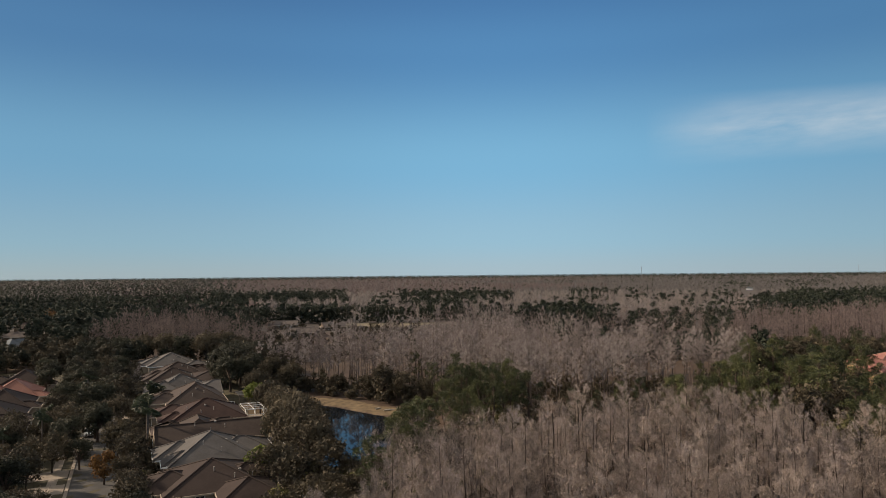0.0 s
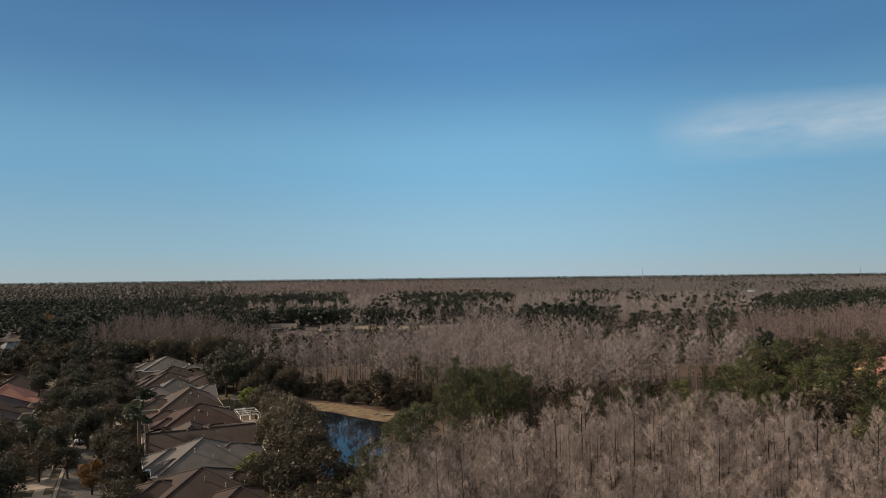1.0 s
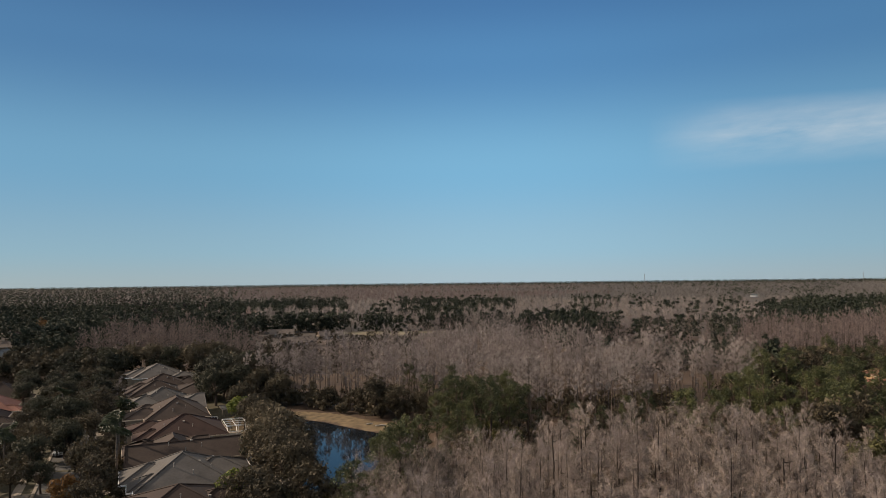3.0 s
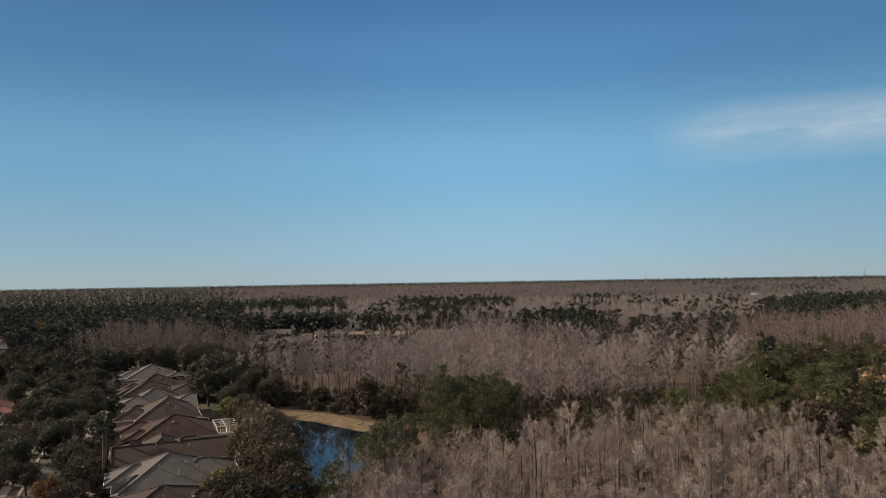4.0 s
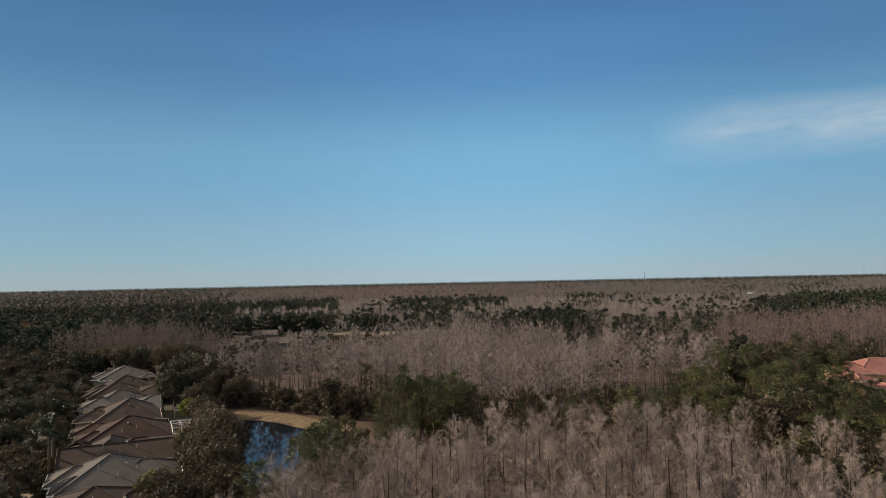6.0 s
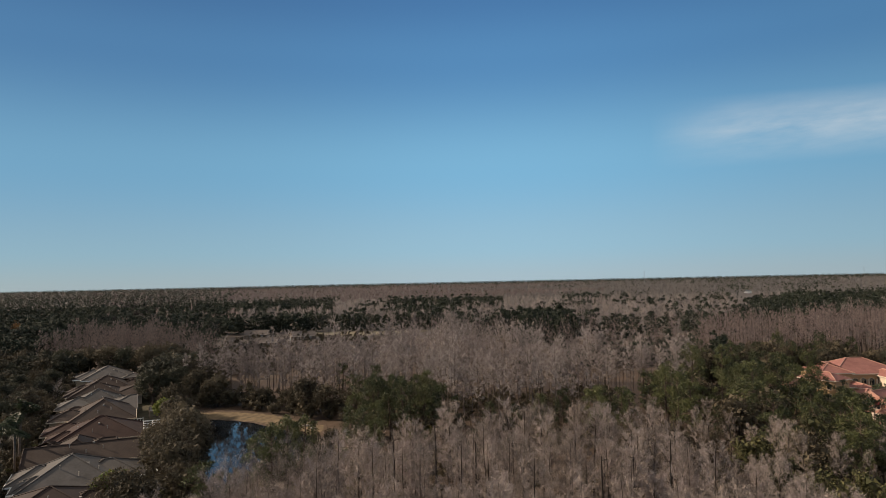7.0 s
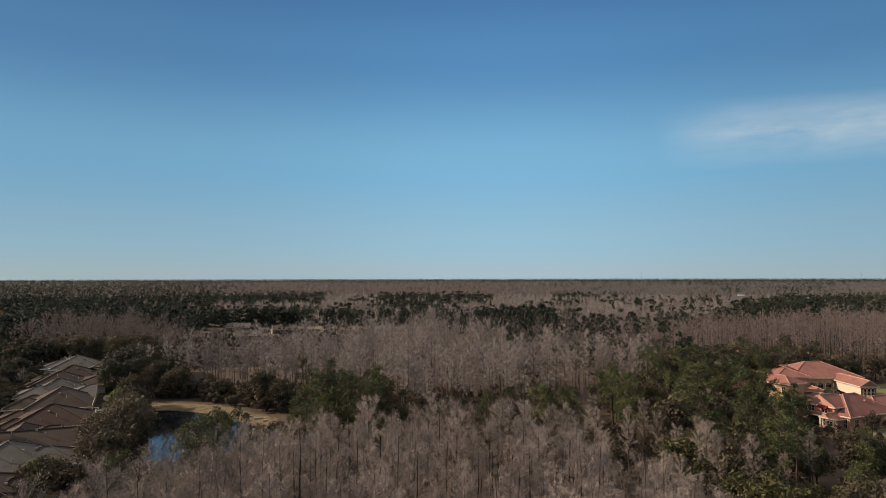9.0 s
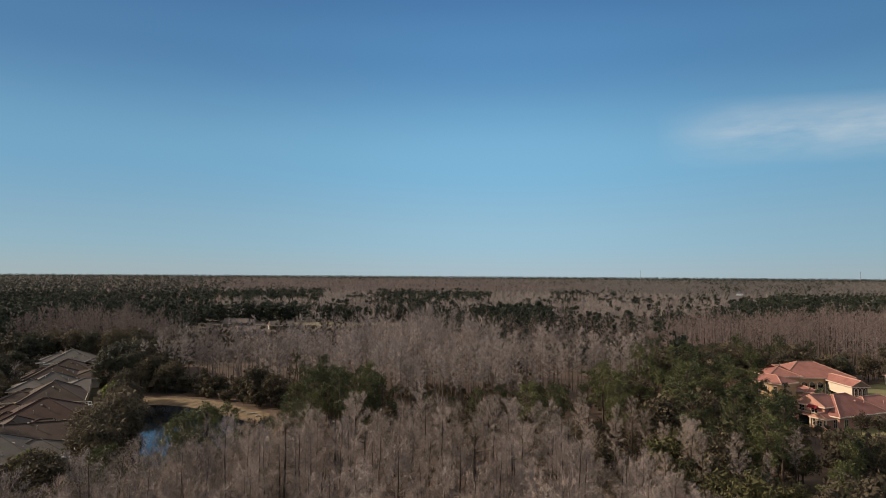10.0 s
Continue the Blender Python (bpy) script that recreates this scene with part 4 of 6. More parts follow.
# street
def strip(name, s0, s1, p0, p1, z, mat, label, category):
    bm = bmesh.new()
    n = max(1, int((s1 - s0) / 12))
    for i in range(n):
        a, b = s0 + (s1 - s0) * i / n, s0 + (s1 - s0) * (i + 1) / n
        pts = [(*plan(a, p0), z), (*plan(a, p1), z), (*plan(b, p1), z), (*plan(b, p0), z)]
        lowp = [(x, y, -0.2) for x, y, _ in pts]
        v, w = [bm.verts.new(q) for q in pts], [bm.verts.new(q) for q in lowp]
        bm.faces.new(v)
        for k in range(4):
            bm.faces.new((w[k], w[(k + 1) % 4], v[(k + 1) % 4], v[k]))
    me = bpy.data.meshes.new(name)
    bm.to_mesh(me)
    bm.free()
    me.materials.append(mat)
    return tagged(new(name, me), label, category, kind="structure")


strip("road", -70, 190, -21.2, -14.4, 0.03, ASPHALT, "narrow worn asphalt street under trees", "road")
for p in (-21.7, -14.4):
    strip("kerb", -70, 190, p, p + 0.5, 0.14, CONCRETE, "pale concrete kerb of the street", "kerb")
strip("pavement", -70, 190, -24.6, -23.2, 0.06, CONCRETE, "pale concrete pavement along the street", "pavement")
for s in (-22, 4.2, 14.0, 41, 54, 80.5, 89, 105, 139):
    strip("driveway", s - 2.6, s + 2.6, -13.9, -8.2, 0.09, CONCRETE, "pale concrete driveway to a garage", "driveway")
for s in (-2, 7.0, 24.5, 48, 57, 82, 92):
    strip("driveway", s - 2.6, s + 2.6, -31.5, -21.9, 0.09, CONCRETE, "pale concrete driveway across the street", "driveway")


def car(at, paint, label):
    c = thing("car", label, "car", "cars parked in the street", at=at)
    prof = [(-2.2, 0.35), (-2.25, 0.75), (-1.9, 0.95), (-1.35, 1.0), (-0.75, 1.45), (0.85, 1.48), (1.6, 1.02), (2.15, 0.92), (2.25, 0.6), (2.2, 0.35)]
    bm = bmesh.new()
    rows = []
    for y, k in ((-0.88, 0.0), (-0.84, 1.0), (0.84, 1.0), (0.88, 0.0)):
        rows.append([bm.verts.new((x, y * (0.86 if z > 1.1 else 1.0), z if k else min(z, 0.9))) for x, z in prof])
    for a, b in zip(rows, rows[1:]):
        for i in range(len(prof) - 1):
            if (a[i].co - b[i].co).length + (a[i + 1].co - b[i + 1].co).length > 0.01:
                bm.faces.new((a[i], a[i + 1], b[i + 1], b[i]))
    bm.faces.new(rows[0])
    bm.faces.new(rows[-1][::-1])
    bmesh.ops.recalc_face_normals(bm, faces=bm.faces[:])
    body = part("body", bm, paint, c)
    bm = bmesh.new()
    for y in (-0.75, 0.75):
        v = [bm.verts.new((x, y * 1.0 + (0.012 if y > 0 else -0.012), z)) for x, z in ((-1.1, 1.05), (-0.72, 1.38), (0.8, 1.4), (1.35, 1.05))]
        bm.faces.new(v)
    for a, b in (((1.52, 1.07), (0.92, 1.47)), ((-1.30, 1.04), (-0.80, 1.44))):
        n = 0.02 if a[0] > 0 else -0.02
        v = [bm.verts.new((x + n, y, z + 0.02)) for (x, z), y in ((a, -0.68), (a, 0.68), (b, 0.62), (b, -0.62))]
        bm.faces.new(v)
    part("windows", bm, GLASS, body, "dark car windows")
    for x in (-1.35, 1.35):
        for y in (-0.82, 0.82):
            bm = bmesh.new()
            rod(bm, (x, y - 0.1, 0.33), (x, y + 0.1, 0.33), 0.33, 14)
            wheel = part("wheel", bm, RUBBER, c)
            bm = bmesh.new()
            rod(bm, (x, y - 0.11, 0.33), (x, y + 0.11, 0.33), 0.19, 10)
            part("rim", bm, PAINT_SILVER, wheel)


car(at_street(37.0, -20.2, 90), PAINT_WHITE, "white car parked at the kerb under trees")
car(at_street(46.5, -20.3, 90), PAINT_SILVER, "silver car parked at the kerb under trees")


# ---- the two tiled houses ----
def roofed(parent, spec, wall, trim=None, tile=None):
    x0, x1, y0, y1, ze = spec[:5]
    body = part("wall", a_box(x0 + 0.45, x1 - 0.45, y0 + 0.45, y1 - 0.45, -0.4, ze - 0.07), wall, parent)
    roof = roof_section(parent, spec, tile or TILE, trim or CREAM, TILE_EDGE, wall)
    return body, roof


def railing(parent, a, b, z, n, mat):
    bm = bmesh.new()
    a, b = Vector((*a, z)), Vector((*b, z))
    for h in (0.12, 1.0):
        rod(bm, a + Vector((0, 0, h)), b + Vector((0, 0, h)), 0.035, 5)
    for i in range(n + 1):
        q = a.lerp(b, i / n)
        rod(bm, q, q + Vector((0, 0, 1.0)), 0.022 if 0 < i < n else 0.05, 5)
    part("railing", bm, mat, parent)


pink = thing("villa", "pink stucco villa with a terracotta tile roof and a red awning", "house", "tiled villas at the wood's edge", at=pose(115.2, 154.9, 0, 0, 0, STREET_ANGLE))
main_spec = (-0.5, 15.5, -0.5, 11.4, 3.0, 0.60, "x", 0, 0)
body, roof = roofed(pink, main_spec, STUCCO_PINK)
vents(roof, main_spec, [(9.5, 3.2, "hood"), (11.2, 2.4, "pipe")], TILE_EDGE)
for yy in (0.9, 1.8):
    window(body, "x-", yy, 0.5, 0.7, 1.9, -0.05, CREAM)
for xx in (2.0, 5.5, 9.0, 12.5):
    window(body, "y-", xx, 0.6, 1.2, 1.7, -0.05, CREAM)
upper, _ = roofed(pink, (-0.9, 7.6, 2.7, 10.2, 4.55, 0.58, "x", 1, 0), STUCCO_PINK)
window(upper, "x-", 8.6, 3.0, 1.3, 1.2, -0.45, CREAM)
window(upper, "x-", 5.5, 2.7, 1.5, 1.7, -0.45, CREAM)
bm = bmesh.new()
k, half = 10, 1.15
for i in range(k):
    a0, a1 = math.pi / 2 * i / k, math.pi / 2 * (i + 1) / k
    q = [(-0.46 - 1.0 * math.sin(a), 4.35 + 0.75 * math.cos(a) - 0.3) for a in (a0, a1)]
    v = [bm.verts.new((x, 5.5 + y, z)) for (x, z), y in ((q[0], -half), (q[0], half), (q[1], half), (q[1], -half))]
    bm.faces.new(v)
    for y in (-half, half):
        bm.faces.new([bm.verts.new(c) for c in ((q[0][0], 5.5 + y, q[0][1]), (q[1][0], 5.5 + y, q[1][1]), (-0.46, 5.5 + y, 4.05))])
part("awning", bm, RED_CLOTH, pink, "rounded dark red cloth awning over a balcony door")
wing, _ = roofed(pink, (-2.6, 3.5, 0.9, 5.2, 2.45, 0.46, "x", 1, 0), STUCCO_PINK)
for yy, w, h in ((1.7, 0.55, 1.3), (3.05, 1.1, 1.0), (4.4, 0.55, 1.3)):
    window(wing, "x-", yy, 0.75, w, h, -2.15, CREAM)
part("balcony_slab", a_box(-2.0, -0.46, 5.3, 10.0, 2.35, 2.55), STUCCO_PINK, pink)
railing(pink, (-1.9, 5.4), (-1.9, 9.9), 2.55, 16, DARK)
railing(pink, (-1.9, 9.9), (-0.6, 9.9), 2.55, 5, DARK)
for yy in (5.5, 9.8):
    part("porch_post", a_box(-1.95, -1.7, yy - 0.15, yy + 0.15, -0.3, 2.35), CREAM, pink)
panel_door(body, "x-", 7.8, 3.2, 2.2, -0.45, GLASS, "patio_door", 1)
back_wing, rw = roofed(pink, (10.5, 27.0, 0.6, 11.0, 2.95, 0.46, "x", 0, 0), STUCCO_PINK)
vents(rw, (10.5, 27.0, 0.6, 11.0, 2.95, 0.46, "x", 0, 0), [(19, 3, "pipe"), (22, 2.6, "hood")], TILE_EDGE)
for xx in (17.5, 20.5, 23.5):
    window(back_wing, "y-", xx, 0.7, 1.2, 1.5, 1.05, CREAM)

grand = thing("villa", "large ochre villa with terracotta hip roofs, arcade and garage wing", "house", "tiled villas at the wood's edge", at=pose(129.3, 190.5, 0))
hall, roof = roofed(grand, (-8.6, 10.6, 0.0, 15.0, 6.0, 0.45, "x", 0, 0), STUCCO_YELLOW)
for xx in (-3.0, -0.9, 1.2):
    window(hall, "y-", xx, 3.0, 1.6, 1.0, 0.45, CREAM, arch=True)
for xx in (-4.1, -1.95, 0.15, 2.3):
    part("arcade_pillar", a_box(xx - 0.14, xx + 0.14, -0.35, 0.1, -0.3, 4.6), CREAM, grand)
roofed(grand, (-7.4, -3.4, -9.0, -0.3, 3.7, 0.42, "y", 0, 0), STUCCO_YELLOW)
west, west_roof = roofed(grand, (-0.45, 6.6, -0.45, 9.6, 6.0, 0.44, "y", 0, 0), STUCCO_YELLOW)
for yy in (1.6, 4.2, 7.0):
    window(west, "x-", yy, 3.7, 0.9, 1.4, 0.0, CREAM)
    window(west, "x-", yy, 0.8, 0.9, 1.7, 0.0, CREAM)
for ob in (west, west_roof):
    ob.matrix_basis = pose(-14.5, -11.0, 0, 0, 0, 32)
roofed(grand, (-14.0, -5.0, -3.0, 8.0, 6.7, 0.42, "x", 0, 0), STUCCO_YELLOW)
roofed(grand, (-10.6, -6.6, -7.4, 1.0, 3.8, 0.42, "y", 0, 0), STUCCO_YELLOW)
roofed(grand, (-9.0, -4.4, -13.4, -8.6, 3.0, 0.42, "x", 0, 0), STUCCO_YELLOW)
garage, _ = roofed(grand, (2.4, 7.0, -11.8, 3.5, 5.6, 0.62, "y", 1, 0), STONE)
part("plaster_facing", a_box(2.803, 2.847, -11.28, -0.2, -0.3, 5.35), CREAM, grand, "cream plaster facing over the garage doors")
for yy in (-9.2, -6.2, -3.2):
    panel_door(garage, "x-", yy, 2.4, 2.5, 2.80, DARK)
part("garage_band", a_box(2.66, 2.80, -11.3, -0.2, 2.75, 3.1), CREAM, grand)
# flat panel: its dark colour paints the shade inside a balcony opening
part("balcony_recess", a_box(3.2, 6.2, -11.375, -11.353, 2.8, 5.2), DARK, grand, "flat dark panel painted as the shade of a balcony recess")
for xx in (3.7, 4.7, 5.7):
    window(garage, "y-", xx, 3.4, 0.7, 1.3, -11.376, CREAM, arch=True)
    window(garage, "y-", xx, 0.9, 0.7, 1.2, -11.35, CREAM)
part("balcony_slab", a_box(3.0, 6.4, -12.8, -11.376, 2.6, 2.8), CREAM, grand)
railing(grand, (3.1, -12.7), (6.3, -12.7), 2.8, 12, DARK)
for xx in (3.2, 6.2):
    part("balcony_post", a_box(xx - 0.12, xx + 0.12, -12.75, -12.5, -0.3, 2.6), CREAM, grand)
ALSO = thing("villa", "white stucco house with a terracotta roof beyond the lawn", "house", "tiled villas at the wood's edge", at=pose(165.5, 208, 0, 0, 0, 5))
roofed(ALSO, (0, 16, 0, 11, 2.9, 0.48, "x", 0, 0), CREAM)

cottage = thing("villa", "two-storey ochre house with a terracotta roof hidden among pines", "house", "tiled villas at the wood's edge", at=pose(99.5, 169.5, 0, 0, 0, STREET_ANGLE))
hut, _ = roofed(cottage, (-0.4, 8.4, -0.4, 9.0, 5.8, 0.45, "x", 0, 0), STUCCO_YELLOW)
for yy in (2.4, 6.0):
    window(hut, "x-", yy, 3.6, 1.0, 1.4, 0.05, CREAM)
    window(hut, "x-", yy, 0.8, 1.0, 1.7, 0.05, CREAM)


def radio_mast(x, y, height):
    m = thing("radio_mast", "thin steel radio mast far off on the horizon", "mast", "masts on the horizon", at=pose(x, y, float(ground_height(np.array([x]), np.array([y]))[0])))
    bm = bmesh.new()
    for k in range(3):
        a = k * 2.094
        rod(bm, (0.8 * math.cos(a), 0.8 * math.sin(a), 0), (0.45 * math.cos(a), 0.45 * math.sin(a), height), 0.22, 4)
    for i in range(12):
        a = i * 2.094
        rod(bm, (0.7 * math.cos(a), 0.7 * math.sin(a), height * i / 12), (0.7 * math.cos(a + 2.094), 0.7 * math.sin(a + 2.094), height * (i + 1) / 12), 0.12, 4)
    part("lattice", bm, MAST, m)
    for z in (0.78, 0.95):
        bm = bmesh.new()
        rod(bm, (-1.4, 0, height * z), (1.4, 0, height * z), 0.3, 6)
        part("antenna", bm, MAST, m)


radio_mast(745, 2560, 48)
radio_mast(1560, 2560, 46)
FIELD_GRASS = material("dry_field_grass", (0.120, 0.098, 0.062), (0.215, 0.178, 0.118), scale=0.06, fine=0.8, bump=0.03)
bm = bmesh.new()
bm.faces.new([bm.verts.new((x, y, 0.08)) for x, y in ((-80, 452), (-52, 440), (-40, 428), (-28, 432), (-12, 446), (12, 455), (14, 464), (-50, 468), (-84, 462))])
fme = bpy.data.meshes.new("field")
bm.to_mesh(fme)
bm.free()
fme.materials.append(FIELD_GRASS)
tagged(new("field", fme), "open field of dry pale grass among the woods", "field", kind="structure")
bm = bmesh.new()
bm.faces.new([bm.verts.new((x, y, 0.06)) for x, y in ((112, 146), (128, 140), (170, 160), (190, 215), (168, 222), (140, 206), (110, 176))])
fme = bpy.data.meshes.new("garden_lawn")
bm.to_mesh(fme)
bm.free()
fme.materials.append(material("garden_lawn_grass", (0.085, 0.085, 0.035), (0.20, 0.175, 0.08), scale=0.2, fine=2, bump=0.02))
tagged(new("lawn", fme), "short green-brown lawn round the tiled villas", "lawn", kind="structure")
bm = bmesh.new()
box(bm, 136.5, 158, 180, 185.5, -0.1, 0.12)
dme = bpy.data.meshes.new("driveway")
bm.to_mesh(dme)
bm.free()
dme.materials.append(CONCRETE)
tagged(new("driveway", dme), "pale concrete drive before the villa garage", "driveway", kind="structure")

# ---- woods ----
def broom(seed, height, spread=1.6, count=26, thick=0.17):
    """A far-off leafless crown: upright tapered boughs round a slim stem."""
    r = np.random.default_rng(seed)
    foot = np.concatenate([r.normal(0, spread * 0.35, (count, 2)), r.uniform(0.25, 0.72, (count, 1)) * height], 1)
    foot[0] = (0, 0, 0)
    tip = foot + np.concatenate([r.normal(0, spread * 0.6, (count, 2)), r.uniform(0.22, 0.40, (count, 1)) * height], 1)
    tip[:, 2] = np.minimum(tip[:, 2], height * r.uniform(0.8, 1.0, count))
    return spikes(foot, tip, thick * r.uniform(0.6, 1.1, count))


rng = np.random.default_rng(11)
CYPRESS = [cypress(20 + i, h, limbs=30, twigs=86, wide=1.04, start_at=(0.44, 0.58), rise=(14, 48), stem=0.85, fine=0.0185, tuft=0.75) for i, h in enumerate((15.5, 16.0, 14.8, 15.2, 16.2, 14.4, 15.8))]
CYPRESS_MID = [cypress(40 + i, h, limbs=18, twigs=62, thick=2.5, stem=0.62, wide=1.0, sides=3, light=True, start_at=(0.36, 0.54), rise=(12, 46), tuft=0.8) for i, h in enumerate((15.5, 16.5, 14.5, 15.8, 13.5))]
CYPRESS_THIRD = [cypress(45 + i, h, limbs=13, twigs=24, thick=4.6, stem=0.62, wide=1.0, sides=3, light=True, start_at=(0.36, 0.54), rise=(12, 46), tuft=0.8) for i, h in enumerate((15.5, 16.5, 14.5, 15.8))]
CYPRESS_BACK = [cypress(50 + i, h, limbs=10, twigs=15, thick=3.0, stem=0.5, sides=3, wide=1.2, light=True, start_at=(0.14, 0.34), tuft=0.7) for i, h in enumerate((15.5, 16.5, 14.5, 13.2))]
CYPRESS_FAR = [broom(60 + i, 14.5, spread=1.7, count=34, thick=0.14) for i in range(6)]
PINE = [pine(80 + i, h, sp) for i, (h, sp) in enumerate(((13.0, 2.5), (11.5, 2.8), (12.5, 2.2), (10.5, 2.6), (12.0, 2.4)))]
PINE_FAR = [broadleaf(90 + i, 15.0, 3.9, leaves=150, size=0.60, lobes=13, low=-0.30)[1] for i in range(5)]
OAK = [broadleaf(100 + i, h, r, leaves=3300, size=0.20, lobes=34, low=0.14) for i, (h, r) in enumerate(((10.5, 4.8), (9.0, 4.0), (11.5, 5.3)))]
OAK_THIN = [broadleaf(110 + i, h, r, leaves=1050, size=0.175, twigs=480, stem=0.16, low=0.14) for i, (h, r) in enumerate(((8.5, 4.0), (7.5, 3.4), (9.5, 4.2)))]
PINE_NEARER = [broadleaf(95 + i, 14.5, 3.7, leaves=300, size=0.42, lobes=17, low=-0.35)[1] for i in range(5)]
SHRUB = [broadleaf(130 + i, h, r, leaves=900, size=0.17, lobes=14, stem=0.06, low=0.02, twigs=60) for i, (h, r) in enumerate(((3.2, 1.7), (4.2, 1.6), (2.6, 2.0)))]
PALM = [palm(3, 7.5, 36, 2.3), palm(5, 6.6, 34, 2.2), palm(8, 8.4, 38, 2.4)]
CLUMPS = ([broadleaf(140 + i, 15.0, 3.2, leaves=50, size=0.78, lobes=10, low=-0.30)[1] for i in range(5)], [broom(150 + i, 14.5, spread=2.0, count=17, thick=0.27) for i in range(6)])
K_CYPRESS = ("bald_cypress", CYPRESS, BARK, TWIG, "leafless grey bald cypress with a slim upright crown", "tree", "cypresses of the near stand")
K_MAUVE = ("bald_cypress", CYPRESS, BARK, TWIG_MAUVE, "leafless mauve-grey bald cypress with a slim upright crown", "tree", "cypresses of the near stand")
K_PINE = ("pine_tree", PINE, BARK_PINE, NEEDLES, "green slash pine with tufted needles and a bare lower trunk", "tree", "pines among the cypresses")
K_OAK = ("oak_tree", OAK, BARK_PINE, OAK_LEAF, "dark evergreen oak with a broad dense crown", "tree", "oaks round the houses")
K_THIN = ("thinning_oak", OAK_THIN, BARK, OAK_BROWN, "half-bare oak with thinning brown leaves", "tree", "half-bare trees")
K_SHRUB = ("shrub", SHRUB, BARK, SHRUB_LEAF, "olive-green wild shrub at the wood's edge", "shrub", "shrubs at the pond")
K_BUSH = ("shrub", SHRUB, BARK, OAK_BROWN, "half-bare brown shrub on the pond's bank", "shrub", "shrubs at the pond")
OLIVE_LEAF = material("dull_olive_leaves", (0.034, 0.037, 0.016), (0.105, 0.098, 0.040), scale=0.3, fine=1.6, per_thing=0.8, per_island=0.3, leafy=0.15)
K_OLIVE = ("olive_tree", OAK_THIN, BARK, OLIVE_LEAF, "evergreen tree with dull olive foliage below the villas", "tree", "olive-green trees among the pines")
OAK_FINE = [broadleaf(105 + i, h, r, leaves=4800, size=0.155, lobes=38, twigs=900, stem=0.25) for i, (h, r) in enumerate(((10.5, 5.6), (11.0, 5.9)))]
K_BROWN = ("brown_oak", OAK_FINE, BARK, OAK_BROWN, "broad oak with dull brown-green winter leaves", "tree", "half-bare trees")
K_PALM = ("palm_tree", PALM, PALM_BARK, PALM_LEAF, "cabbage palm with drooping fronds in a front yard", "palm", "palms of the street")

# the near stand: the trees in view singly, the rest as one
x, y = jittered(-30, 72, -20, 113, 3.95, rng)
keep = inside(STAND_NEAR, x, y)
x, y = x[keep], y[keep]
scale = (rng.uniform(0.87, 1.05, len(x)) + 0.10 * np.array([noise.noise(Vector((a / 6, b / 6, 9.1))) for a, b in zip(x, y)])) * np.clip(0.90 + 0.025 * -edge_distance(STAND_NEAR, x, y), 0.88, 1.0) * np.clip(1.0 - 0.016 * (x + 0.25 * (y - 90) - 44), 0.78, 1.0)
view = (y > 56) | ((y > 44) & (x > -8) & (x < 52))
order = np.argsort(-y)
single = [i for i in order if view[i]][:310]
chosen = set(single)
tan_side = [noise.noise(Vector((x[i] / 11, y[i] / 11, 4.4))) + 0.25 * float(rng.normal()) > -0.02 for i in single]
planted(K_CYPRESS, [(float(x[i]), float(y[i]), float(scale[i])) for i, q in zip(single, tan_side) if q], rng)
planted(K_MAUVE, [(float(x[i]), float(y[i]), float(scale[i])) for i, q in zip(single, tan_side) if not q], rng)
rest = [i for i in range(len(x)) if i not in chosen and y[i] > -19 and i % 2 == 1]
woods("cypress_stand", CYPRESS_BACK, [(x[i], y[i], -0.05, scale[i]) for i in rest], BARK, TWIG, "dense stand of leafless grey bald cypresses", 31)

# olive young growth at the pond's near edge
planted(K_SHRUB, [(-9.5, 118, 1.2), (-8.5, 121, 1.1), (-8, 125.5, 0.8), (-10, 114, 1.0), (-6.5, 129.5, 0.8), (-5.5, 133, 0.8), (-12, 112, 0.9)], rng)
planted(K_PINE, [(-8.4, 109.3, 0.88), (-6.6, 113.4, 0.92), (-4.6, 106, 1.0), (-5.9, 117.5, 0.95), (-3.8, 112.8, 1.02), (-6.6, 110.5, 0.84), (-2.4, 117, 0.95), (-10.2, 106, 0.5), (-14.4, 113.6, 0.45), (-13.2, 116, 0.36)], rng)
# dark dead snags that stand among the cypresses
SNAG_BARK = material("dark_dead_bark", (0.022, 0.017, 0.014), (0.055, 0.043, 0.036), scale=1.2, fine=9, bump=0.02)
def snag(seed, height):
    r = np.random.default_rng(seed)
    zs = np.linspace(0, height, 6)
    line = np.stack([np.cumsum(r.normal(0, 0.08, 6)), np.cumsum(r.normal(0, 0.08, 6)), zs], 1)
    rad = np.array([0.26, 0.21, 0.17, 0.14, 0.10, 0.05])
    bole = tubes(line[:-1], line[1:], rad[:-1], rad[1:], 6)
    n = 11
    f = r.uniform(0.55, 0.98, n)
    foot = np.stack([np.interp(f * height, zs, line[:, k]) for k in range(3)], 1)
    az = r.uniform(0, 6.283, n)
    way = np.stack([np.cos(az), np.sin(az), r.uniform(0.1, 0.7, n)], 1)
    return bole, spikes(foot, foot + way * r.uniform(0.5, 1.6, n)[:, None], np.full(n, 0.06))


for i, (sx, sy) in enumerate(((39.2, 81.4), (18.5, 94.2), (28.2, 93.9), (13.4, 86.9), (22.8, 86.3), (43.9, 83.9), (34.8, 77.0), (47.0, 92.0))):
    bole, stubs = snag(300 + i, 14.9 + 0.25 * (i % 4))
    s_tree = thing("dead_snag", "dark dead snag with broken branch stubs", "tree", "dead snags in the stand", at=pose(sx, sy, -0.05, 0, 0, 40 * i))
    part("trunk", mesh_of("trunk", joined(bole, stubs), SNAG_BARK), SNAG_BARK, s_tree)
